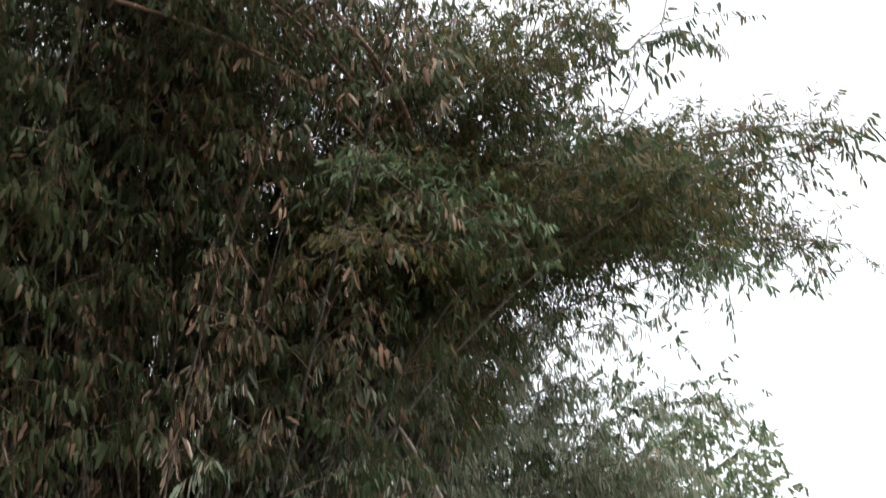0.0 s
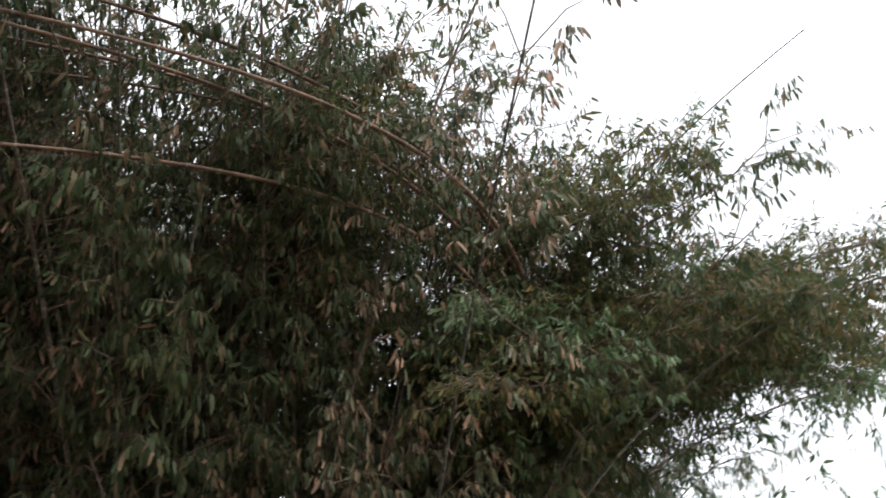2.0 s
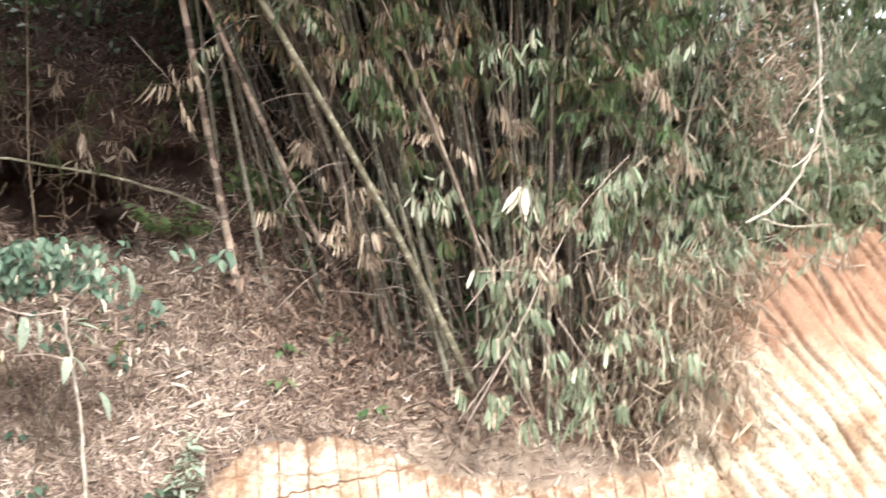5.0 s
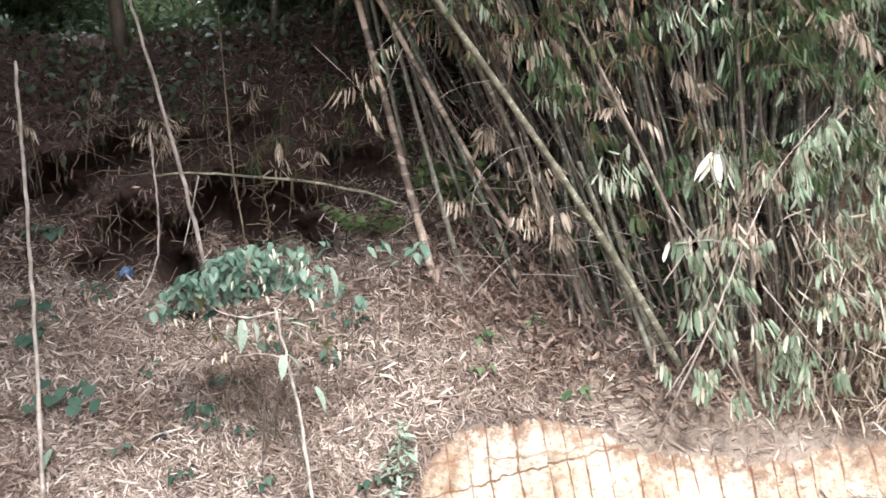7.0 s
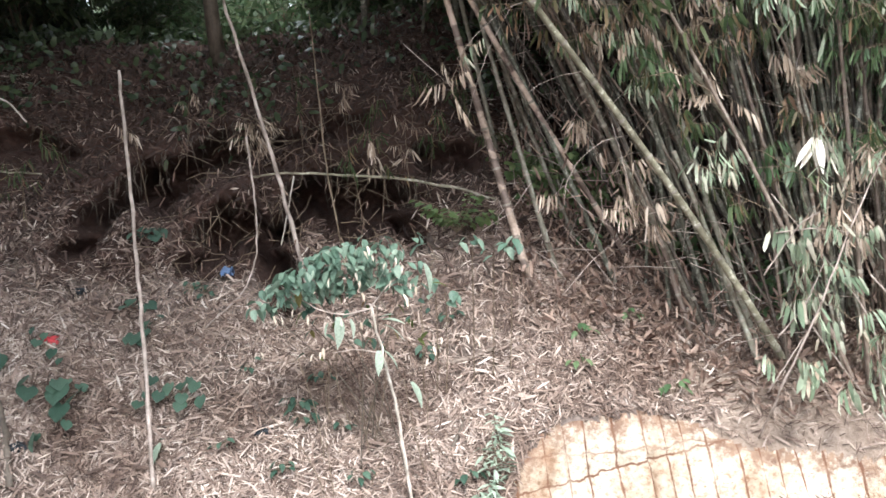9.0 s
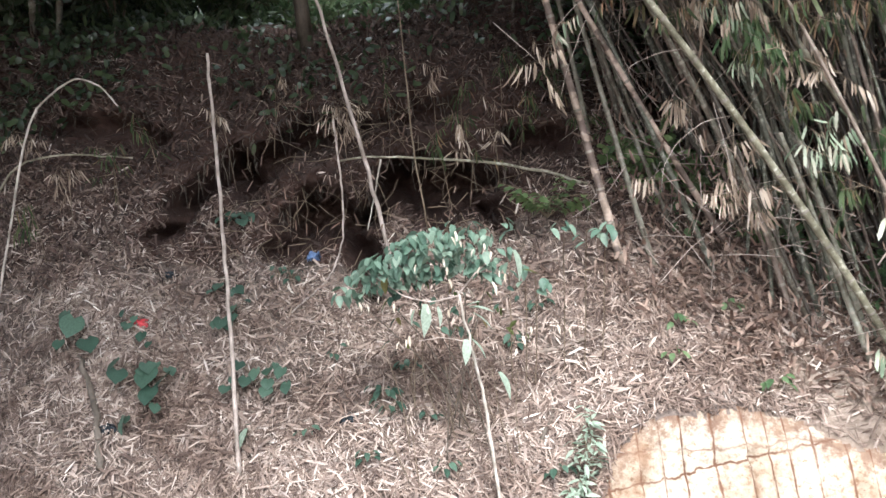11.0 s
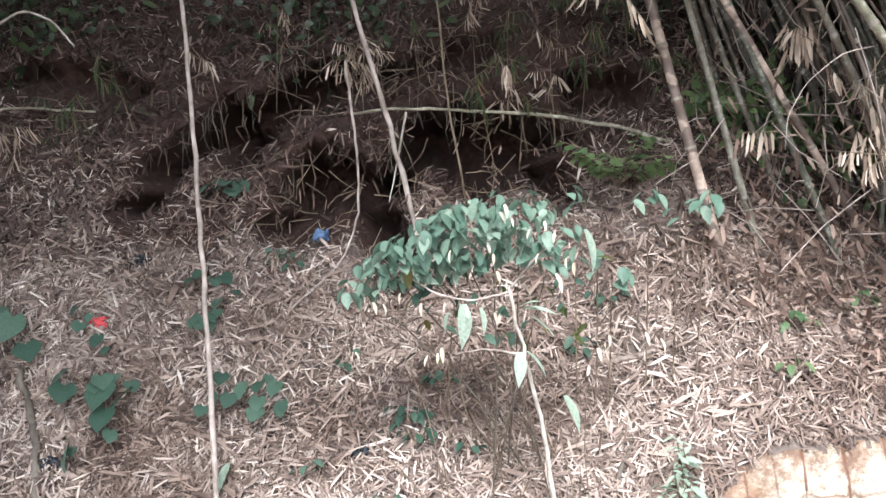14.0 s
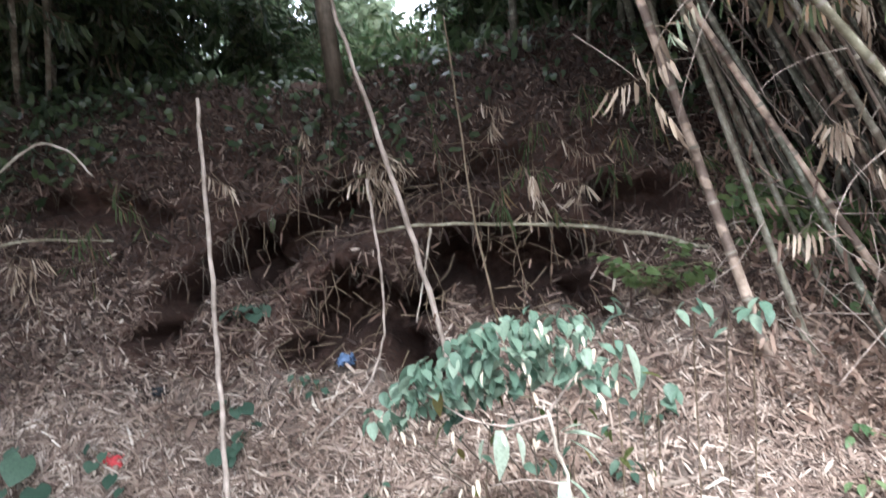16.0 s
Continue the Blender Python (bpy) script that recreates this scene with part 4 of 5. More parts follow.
def bush(label, base, h, w, n, leafmat, rng, leaf=(0.08, 0.16), slim=0.4, group="undergrowth bushes"):
    top = thing("bush", label, "bush", group)
    b = np.asarray(base, float)
    lv, tw = [], []
    for i in range(7):
        az = rng.uniform(0, 6.28)
        end = b + np.array([math.cos(az) * w * rng.uniform(0.2, 0.9), math.sin(az) * w * rng.uniform(0.2, 0.9), h * rng.uniform(0.6, 1.0)])
        path = bezier(b, b + (end - b) * 0.5 + UP * h * 0.15, end, np.linspace(0, 1, 5))
        tube("stem", path, np.linspace(0.012, 0.004, 5), TWIG, top, sides=5)
        m = n // 7
        fr = rng.uniform(0.2, 1.05, (m, 1))
        P = b * (1 - fr) + end * fr + rng.normal(0, w * 0.22, (m, 3)) * [1, 1, 0.8]
        a, bb = sprays(P, unit(rng.normal(0, 1, (m, 3)) + UP * 0.4), rng, 6, leaf, slim, 0.3)
        lv.append(a)
        tw.append(bb)
    leaf_stuff("leaves", lv, leafmat, top)
    v, f = joined(tw)
    tagged(mesh_object("twig_work", v, f, TWIG, top), kind="stuff")
    return top


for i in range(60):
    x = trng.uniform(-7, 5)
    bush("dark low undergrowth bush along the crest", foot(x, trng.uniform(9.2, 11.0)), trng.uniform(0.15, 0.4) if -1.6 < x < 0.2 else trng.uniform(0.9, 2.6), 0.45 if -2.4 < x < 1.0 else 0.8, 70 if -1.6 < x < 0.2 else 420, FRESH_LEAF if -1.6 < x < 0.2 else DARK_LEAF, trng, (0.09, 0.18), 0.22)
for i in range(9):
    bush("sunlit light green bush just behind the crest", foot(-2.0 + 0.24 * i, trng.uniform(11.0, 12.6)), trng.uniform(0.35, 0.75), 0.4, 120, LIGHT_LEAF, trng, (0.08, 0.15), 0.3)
for x, y, h, w in ((6.0, 6.6, 1.0, 0.8), (7.0, 6.7, 1.2, 0.9), (8.8, 7.8, 2.2, 1.2), (7.0, 8.4, 2.2, 1.2), (8.6, 6.8, 1.3, 1.0), (10.5, 9.0, 2.6, 1.4), (5.3, 6.5, 0.6, 0.5), (7.6, 7.3, 2.2, 1.1), (8.4, 7.4, 2.4, 1.2), (6.4, 7.1, 1.6, 0.9)):
    bush("green bush on top of the bank, leaves lightened as if sunlit", foot(x, y), h, w, 190, LIGHT_LEAF, trng, group="bushes on the bank")

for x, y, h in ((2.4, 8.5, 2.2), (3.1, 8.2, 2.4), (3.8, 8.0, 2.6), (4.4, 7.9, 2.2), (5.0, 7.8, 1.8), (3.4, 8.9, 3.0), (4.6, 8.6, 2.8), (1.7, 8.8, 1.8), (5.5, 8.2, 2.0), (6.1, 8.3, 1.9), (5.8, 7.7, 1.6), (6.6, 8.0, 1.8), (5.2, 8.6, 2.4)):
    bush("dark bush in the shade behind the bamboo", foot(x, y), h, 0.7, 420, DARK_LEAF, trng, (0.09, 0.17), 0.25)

# ---- poles, fallen canes and vines on the slope ----
def strand(name, label, category, pts, r, mat, sides=7, group="", parent=None, thin=0.6):
    """A bent stick or cane through a few places, smoothed."""
    p = np.asarray(pts, float)
    u = np.linspace(0, len(p) - 1, max(12, 5 * len(p)))
    path = np.stack([np.interp(u, np.arange(len(p)), p[:, k]) for k in range(3)], -1)
    for _ in range(3):
        path[1:-1] = (path[:-2] + 2 * path[1:-1] + path[2:]) / 4
    path[1:-1] += np.random.default_rng(len(p) * 7 + int(r * 1e4)).normal(0, r * 0.25, path[1:-1].shape)
    n = len(path)
    rad = np.linspace(r, r * thin, n) * (1 + 0.08 * np.sin(np.arange(n) * 2.1))
    ob = tube(name, path, rad, mat, parent, "", sides)
    return tagged(ob, label, category, group) if not parent else ob


strand("bare_pole", "thin bare upright sapling pole", "pole", [foot(-1.185, 5.8), (-1.205, 6.0, 1.03), (-1.235, 6.15, 1.48), (-1.275, 6.35, 2.14), (-1.315, 6.5, 2.65), (-1.335, 6.6, 2.95)], 0.0135, POLE_WOOD, thin=0.75)
strand("leaning_pole", "thin leaning dead pole on the slope", "pole", [foot(-0.2, 6.98, 0.1), (-0.33, 7.0, 2.1), (-0.49, 7.0, 2.84), (-0.68, 7.05, 3.7), (-0.8, 7.1, 4.5)], 0.017, POLE_WOOD)
strand("fallen_cane", "thin green cane arched over the hollow", "cane", [foot(1.5, 6.95), (1.36, 7.1, 1.86), (0.99, 7.12, 2.01), (0.52, 7.12, 2.12), (0.05, 7.12, 2.18), (-0.34, 7.1, 2.22), (-0.55, 7.05, 2.2)], 0.013, CULM_PALE)
strand("hanging_vine", "pale dry vine hanging in a curve", "vine", [(-0.56, 7.05, 2.5), (-0.54, 7.0, 2.19), (-0.53, 7.0, 1.92), (-0.55, 6.98, 1.61), (-0.65, 6.85, 1.36), (-0.9, 6.56, 1.16)], 0.0085, POLE_WOOD)
strand("thin_stick", "thin brown stick hanging before the hollow", "stick", [foot(0.07, 7.2, 0.1), (0.06, 7.1, 1.75), (0.0, 7.1, 2.25), (-0.01, 7.1, 2.9), (-0.03, 7.15, 3.4)], 0.008, TWIG)
strand("thin_stick", "short pale forked stick", "stick", [(-0.24, 7.1, 2.19), (-0.3, 7.08, 1.95), (-0.37, 7.0, 1.68)], 0.007, PALE_WOOD)
strand("fallen_cane", "thin cane lying along the shaded slope", "cane", [foot(-3.4, 7.1, -0.1), (-2.9, 7.1, 2.36), (-2.5, 7.1, 2.4), (-2.05, 7.15, 2.34)], 0.010, CULM_PALE)
strand("fallen_cane", "bowed dry cane on the shaded slope", "cane", [foot(-3.0, 6.9), (-2.7, 6.95, 2.7), (-2.37, 7.0, 2.93), (-2.2, 7.0, 2.86), (-2.08, 7.0, 2.7)], 0.009, PALE_WOOD)
log = strand("log", "short weathered branch lying on the litter", "branch", [foot(-2.0, 5.8, -0.03), foot(-2.07, 6.03, -0.05), foot(-2.2, 6.23, -0.05), foot(-2.31, 6.38, -0.04)], 0.024, BARK)
strand("branch_stub", "grey dead branch lying on the litter", "branch", [foot(0.68, 6.42, -0.02), foot(0.85, 6.4, -0.03), foot(1.05, 6.41, -0.02)], 0.022, CULM_BROWN)
strand("branch_stub", "thin dead twig lying on the litter", "branch", [foot(0.62, 6.0, -0.03), foot(0.75, 6.12, -0.04), foot(0.8, 6.25, -0.02)], 0.015, BARK)

# ---- broad leaves ----
def leaf_shape(name, mat, width=0.5, heart=0.0, fold=0.12, sag=0.25):
    """One broad leaf of unit length along +y, folded at the midrib and sagging at the tip."""
    n = 7
    v, f = [], []
    for i in range(n):
        t = i / (n - 1)
        w = width * (math.sin(math.pi * min(t * 0.9 + 0.1, 1)) ** 0.8) * (1 - t) ** 0.25 if t < 1 else 0
        z = 0.12 * t - sag * t * t
        back = -heart * (1 - t) ** 4
        v += [(-w * 0.5, t + back * 1.0, z + fold * w), (0, t, z), (w * 0.5, t + back * 1.0, z + fold * w)]
        if i:
            a, b = 3 * (i - 1), 3 * i
            f += [(a, a + 1, b + 1, b), (a + 1, a + 2, b + 2, b + 1)]
    me = bpy.data.meshes.new(name)
    me.from_pydata(v, [], f)
    me.materials.append(mat)
    me.polygons.foreach_set("use_smooth", np.ones(len(f), bool))
    me.update()
    return me


def place_leaf(me, at, way, size, parent, roll=0.0, name="leaf"):
    ob = new(name, me)
    ob.parent = parent
    q = Vector(way).to_track_quat("Y", "Z").to_matrix().to_4x4()
    ob.matrix_basis = Matrix.Translation(at) @ q @ Matrix.Rotation(roll, 4, "Y") @ Matrix.Diagonal((size, size, size, 1))
    return ob


def vary(mat, name):
    """A copy of a leaf material whose colour changes from leaf object to leaf object."""
    m = mat.copy()
    m.name = name
    nt = m.node_tree
    info = nt.nodes.new("ShaderNodeObjectInfo")
    for l in list(nt.links):
        if l.from_node.type == "NEW_GEOMETRY":
            nt.links.new(info.outputs["Random"], l.to_socket)
    return m


SHRUB_ONE, HERB_ONE, POD_ONE, FRESH_ONE, YELLOW_ONE = vary(SHRUB_LEAF, "shrub_leaf_single"), vary(HERB_LEAF, "herb_leaf_single"), vary(PALE_POD, "pod_single"), vary(FRESH_LEAF, "fresh_leaf_single"), vary(YELLOW_LEAF, "yellow_leaf_single")
OVATE, HEART, LANCE = leaf_shape("ovate_leaf", SHRUB_ONE, 0.66), leaf_shape("heart_leaf", HERB_ONE, 1.15, 0.2, 0.07, 0.22), leaf_shape("lance_leaf", vary(WEED_LEAF, "lance_single"), 0.44)
LEAFLET = leaf_shape("leaflet", vary(FERN_LEAF, "fern_single"), 0.62)
WEED_BLADE = leaf_shape("weed_leaf", vary(WEED_LEAF, "weed_single"), 0.36)
HERB_SMALL = leaf_shape("small_herb_leaf", HERB_ONE, 0.62)
POD, BROAD_FRESH, YELLOW_OVATE = leaf_shape("pod", POD_ONE, 0.32, fold=0.4, sag=0.1), leaf_shape("fresh_ovate", FRESH_ONE, 0.6), leaf_shape("yellow_ovate", YELLOW_ONE, 0.5)

# ---- the shrub in front of the slope ----
srng = np.random.default_rng(21)
shrub = thing("shrub", "leafy green shrub with pale hanging pods before the slope", "shrub")
strand("stem", "", "", [foot(0.37, 5.7), (0.31, 5.66, 0.62), (0.25, 5.62, 0.95), (0.2, 5.6, 1.28)], 0.0115, PALE_WOOD, parent=shrub)
strand("branch", "", "", [(0.2, 5.6, 1.26), (0.04, 5.58, 1.23), (-0.12, 5.58, 1.28), (-0.31, 5.6, 1.43)], 0.005, POLE_WOOD, parent=shrub)
strand("branch", "", "", [(0.2, 5.6, 1.27), (0.3, 5.58, 1.38), (0.46, 5.6, 1.5)], 0.006, POLE_WOOD, parent=shrub)
strand("branch", "", "", [(0.23, 5.61, 0.99), (0.08, 5.58, 1.03), (-0.05, 5.57, 1.02)], 0.0045, POLE_WOOD, parent=shrub)
crown_x, crown_z = [-0.52, -0.35, -0.25, -0.11, 0.03, 0.17, 0.25, 0.37, 0.52, 0.58], [1.29, 1.38, 1.43, 1.475, 1.505, 1.54, 1.55, 1.51, 1.42, 1.38]
crown_deep = [0.04, 0.08, 0.10, 0.125, 0.13, 0.135, 0.14, 0.14, 0.11, 0.06]
for k in range(7):
    b = foot(0.12 + srng.uniform(-0.15, 0.25), 5.95 + srng.uniform(-0.15, 0.2))
    x = -0.44 + 0.14 * k + srng.uniform(-0.03, 0.03)
    end = np.array([x, 5.7 + srng.uniform(-0.12, 0.12), np.interp(x, crown_x, crown_z) - 0.02])
    strand("stem", "", "", [b, b * 0.55 + end * 0.45 + np.array([0.03, -0.03, 0.1]), end], 0.0045, BARK, 5, parent=shrub)
for k in range(400):
    x = -0.52 + 1.08 * srng.beta(1.9, 2.0)
    hi = srng.uniform(-1.35, 0.85)
    at = np.array([x, 5.66 + srng.uniform(-0.17, 0.17) * (1 - 0.4 * abs(hi)), np.interp(x, crown_x, crown_z) + 0.035 + hi * np.interp(x, crown_x, crown_deep)])
    place_leaf(OVATE, at, unit(np.array([srng.normal(0, 0.55), srng.normal(-0.5, 0.3), srng.uniform(-1.2, -0.1)])), srng.uniform(0.055, 0.09), shrub, srng.normal(0, 0.5))
for k in range(16):
    b = foot(srng.uniform(-0.15, 0.6), 5.95 + srng.uniform(-0.2, 0.2))
    end = b + np.array([srng.normal(0, 0.12), -0.2, srng.uniform(0.35, 0.75)])
    strand("stem", "", "", [b, (b + end) / 2 + np.array([srng.normal(0, 0.03), 0, 0.03]), end], 0.0035, TWIG, 4, parent=shrub)
for k in range(46):
    at = np.array([srng.uniform(-0.25, 0.6), 5.72 + srng.uniform(-0.1, 0.15), srng.uniform(0.98, 1.36)])
    place_leaf(HERB_SMALL if k % 3 else YELLOW_OVATE, at, unit(np.array([srng.normal(0, 0.6), srng.normal(-0.4, 0.3), srng.uniform(-1.2, -0.2)])), srng.uniform(0.045, 0.075), shrub, srng.normal(0, 0.6))
for x, z in ((-0.37, 1.27), (-0.33, 1.26), (-0.46, 1.07), (-0.17, 1.25), (-0.16, 1.03), (-0.12, 1.04), (-0.1, 1.06), (0.15, 1.36), (0.14, 1.43), (0.13, 1.19), (0.44, 1.39), (0.47, 1.37), (0.39, 1.33), (0.41, 1.31), (0.36, 1.55), (0.4, 1.5),
             (0.2, 1.63), (0.22, 1.58), (0.18, 1.6), (-0.03, 1.46), (0.12, 1.48), (0.54, 1.01), (0.59, 1.06), (0.8, 1.03), (0.5, 0.94), (0.3, 1.52), (0.05, 1.57), (0.33, 1.42), (0.02, 1.22), (0.25, 1.3), (-0.25, 1.3), (0.74, 1.06)):
    place_leaf(POD, (x, 5.5, z), (srng.normal(0, 0.25), -0.45, -1), srng.uniform(0.045, 0.07), shrub, srng.normal(0, 0.4), "pod")
for at, way, size, me in (((0.53, 5.56, 1.50), (0.2, -0.2, -1), 0.19, LANCE), ((0.0, 5.54, 1.23), (-0.03, -0.2, -1), 0.19, LANCE), ((0.07, 5.54, 1.21), (0.15, -0.2, -0.9), 0.12, LANCE), ((-0.06, 5.54, 1.2), (-0.3, -0.2, -0.8), 0.09, LANCE),
                          ((0.25, 5.55, 1.19), (0.95, -0.3, -0.1), 0.15, LANCE), ((0.27, 5.55, 1.16), (0.8, -0.3, -0.6), 0.15, LANCE), ((0.22, 5.55, 1.01), (-0.05, -0.3, -0.9), 0.15, LANCE), ((0.24, 5.55, 1.2), (0.5, -0.3, 0.2), 0.1, LANCE),
                          ((0.25, 5.55, 1.01), (0.6, -0.3, -0.7), 0.14, LANCE), ((0.4, 5.6, 0.8), (0.35, -0.3, -0.8), 0.17, LANCE), ((-0.22, 5.58, 1.40), (0.0, -0.2, -1), 0.1, YELLOW_OVATE), ((0.58, 5.6, 1.38), (0.8, -0.2, -0.2), 0.09, YELLOW_OVATE),
                          ((-0.2, 5.58, 1.28), (-0.5, -0.2, -0.7), 0.11, YELLOW_OVATE), ((0.1, 5.56, 1.34), (0.7, -0.3, -0.1), 0.08, POD)):
    place_leaf(me, at, way, size, shrub, srng.normal(0, 0.4))
for x, z in ((0.53, 1.65), (0.875, 1.625), (1.01, 1.575), (1.13, 1.58), (0.62, 1.38), (0.68, 1.30)):
    twig_at = foot(x, 6.3)
    stem = strand("stem", "", "", [twig_at, (x + 0.02, 6.1, z - 0.25), (x, 5.85, z)], 0.004, TWIG, 5, parent=shrub)
    for k in range(5):
        place_leaf(OVATE, (x + srng.normal(0, 0.035), 5.83 + srng.normal(0, 0.03), z + srng.normal(0, 0.03)), (srng.normal(0, 0.7), -0.4, srng.uniform(-1, 0)), srng.uniform(0.07, 0.1), stem, srng.normal(0, 0.5))


# ---- low herbs on the litter ----
def herb(x, y, count, size, me, label, high=0.14):
    top = thing("herb", label, "plant", "low herbs on the slope")
    b = foot(x, y, 0.02)
    for k in range(count):
        az = 6.28 * k / count + srng.uniform(-0.4, 0.4)
        out = np.array([math.cos(az) * 0.9, math.sin(az) * 0.5 - 0.25, 0])
        end = b + out * size * srng.uniform(0.5, 1.1) + UP * high * srng.uniform(0.5, 1.2)
        stalk = strand("stalk", "", "", [b, (b + end) / 2 + UP * 0.03, end], 0.003, TWIG, 4, parent=top)
        place_leaf(me, end, (out[0] * 0.9, out[1] - 0.4, -0.55 + srng.normal(0, 0.2)), size * srng.uniform(0.75, 1.15), stalk, srng.normal(0, 0.3))
    return top


for x, y, c, z in ((-1.39, 6.81, 7, 0.085), (-1.28, 6.7, 3, 0.07), (-1.36, 7.3, 8, 0.10)):
    herb(x, y, c, z, HEART, "low broad-leaved green herb growing through the litter", 0.09)
# herbs with a few broad heart-shaped leaves: place and length of every leaf
for leaves in (
        ((-2.35, 6.46, 0.083), (-2.28, 6.39, 0.159), (-2.18, 6.29, 0.138), (-2.35, 6.3, 0.083)),
        ((-1.94, 6.39, 0.076), (-1.98, 6.45, 0.055), (-1.84, 6.36, 0.076), (-1.79, 6.33, 0.055), (-1.9, 6.43, 0.055)),
        ((-1.95, 6.15, 0.131), (-1.96, 6.22, 0.11), (-1.76, 6.18, 0.155), (-1.66, 6.19, 0.127), (-1.74, 6.11, 0.135), (-1.71, 6.05, 0.076), (-1.79, 6.21, 0.11), (-1.66, 6.23, 0.083), (-1.73, 6.24, 0.069), (-1.81, 6.19, 0.083)),
        ((-1.87, 5.95, 0.127), (-1.86, 5.97, 0.055)),
        ((-1.22, 6.3, 0.086), (-1.11, 6.26, 0.091), (-1.03, 6.27, 0.086), (-0.94, 6.26, 0.086), (-1.17, 6.22, 0.086), (-1.03, 6.21, 0.086), (-1.03, 6.17, 0.091), (-0.91, 6.18, 0.086), (-1.29, 6.17, 0.08), (-1.26, 6.23, 0.055), (-0.99, 6.3, 0.055)),
        ((-1.37, 6.56, 0.097), (-1.32, 6.59, 0.076), (-1.33, 6.56, 0.069), (-1.4, 6.55, 0.069), (-1.3, 6.61, 0.062))):
    top = thing("herb", "low herb with a few broad heart-shaped leaves in the litter", "plant", "low herbs on the slope")
    root = foot(np.mean([l[0] for l in leaves]), np.mean([l[1] for l in leaves]) + 0.02, 0.02)
    for x, y, size in leaves:
        at = foot(x, y, -0.09) + np.array([0, -0.03, size * 0.4])
        stalk = strand("stalk", "", "", [root, (root + at) / 2 + UP * 0.03, at], 0.003, TWIG, 4, parent=top)
        place_leaf(HEART, at, (srng.normal(0, 0.3), -0.7, -0.5 + srng.normal(0, 0.18)), size * 1.02, stalk, srng.normal(0, 0.3))
shoot = thing("herb", "light green shoot with one long narrow leaf", "plant", "low herbs on the slope")
sb = foot(-1.16, 6.02)
strand("stalk", "", "", [sb, sb + np.array([0.0, -0.02, 0.08]), sb + np.array([0.02, -0.03, 0.16])], 0.003, TWIG, 4, parent=shoot)
place_leaf(LANCE, sb + np.array([0.01, -0.03, 0.14]), (-0.35, -0.4, -0.7), 0.16, shoot)
place_leaf(HERB_SMALL, sb + np.array([0.02, -0.03, 0.16]), (0.2, -0.5, 0.2), 0.07, shoot)
for x, y, c, z in ((-0.3, 6.13, 11, 0.085), (-0.26, 6.05, 8, 0.075), (-0.14, 6.27, 9, 0.075), (-0.42, 5.86, 8, 0.07), (0.05, 5.82, 7, 0.07), (0.73, 5.92, 8, 0.08), (-0.02, 6.03, 5, 0.06), (-0.91, 6.84, 9, 0.06), (-1.02, 6.86, 6, 0.05),
                   (1.69, 6.42, 6, 0.075), (1.6, 6.22, 6, 0.07), (2.07, 6.54, 7, 0.075), (2.22, 6.17, 8, 0.085), (-0.61, 6.35, 6, 0.06), (1.99, 7.04, 10, 0.1), (1.9, 6.9, 8, 0.09), (-0.78, 5.95, 4, 0.06), (0.6, 6.5, 6, 0.08), (0.78, 6.62, 6, 0.08)):
    herb(x, y, c, z, HERB_SMALL if x < 1.2 else BROAD_FRESH, "small green herb growing through the litter", 0.1)
fern = thing("fern", "light green fern tuft beside the hollow", "plant")
fb = foot(0.93, 7.0, -0.1)
for k in range(10):
    az = 6.28 * k / 10
    end = fb + np.array([math.cos(az) * 0.34, math.sin(az) * 0.2 - 0.14, srng.uniform(0.08, 0.3)])
    stalk = strand("stalk", "", "", [fb, (fb + end) / 2 + UP * 0.08, end], 0.003, TWIG, 4, parent=fern)
    for j in range(9):
        fr = 0.25 + 0.08 * j
        m = fb * (1 - fr) + end * fr + UP * 0.12 * fr * (1 - fr)
        sd = np.array([-math.sin(az), math.cos(az), -0.2]) * (1 if j % 2 else -1) + (end - fb) * 0.8 + np.array([0, -0.45, -0.45])
        place_leaf(LEAFLET, m, sd, srng.uniform(0.07, 0.1), stalk, srng.normal(0, 0.4), "leaflet")

# ---- seedlings of bamboo with drooping fans on the shaded slope ----
def seedling(x, z, h, n, mat, label):
    """A thin bowed stem rooted on the slope whose tip hangs at the given height."""
    top = thing("bamboo_seedling", label, "bamboo", "bamboo seedlings on the slope")
    y = (z - h - 0.4) / 1.15 + 6.02
    b = foot(x + srng.uniform(-0.15, 0.15), y)
    end = np.array([x, y - 0.35, z])
    pth = [b, b * 0.5 + end * 0.5 + np.array([0, 0.08, 0.2]), end]
    strand("stem", "", "", pth, 0.0032, TWIG, 5, parent=top)
    fr = srng.uniform(0.4, 1.0, (n, 1))
    P = bezier(pth[0], pth[1], pth[2], fr[:, 0])
    a, t = sprays(P, srng.normal(0, 1, (n, 3)) + [0, -0.5, 0.1], srng, 6, (0.07, 0.13), 0.10, 0.7, (0.06, 0.2))
    leaf_stuff("foliage", [a], mat, top)
    tagged(mesh_object("twig_work", t[0], t[1], TWIG, top), kind="stuff")


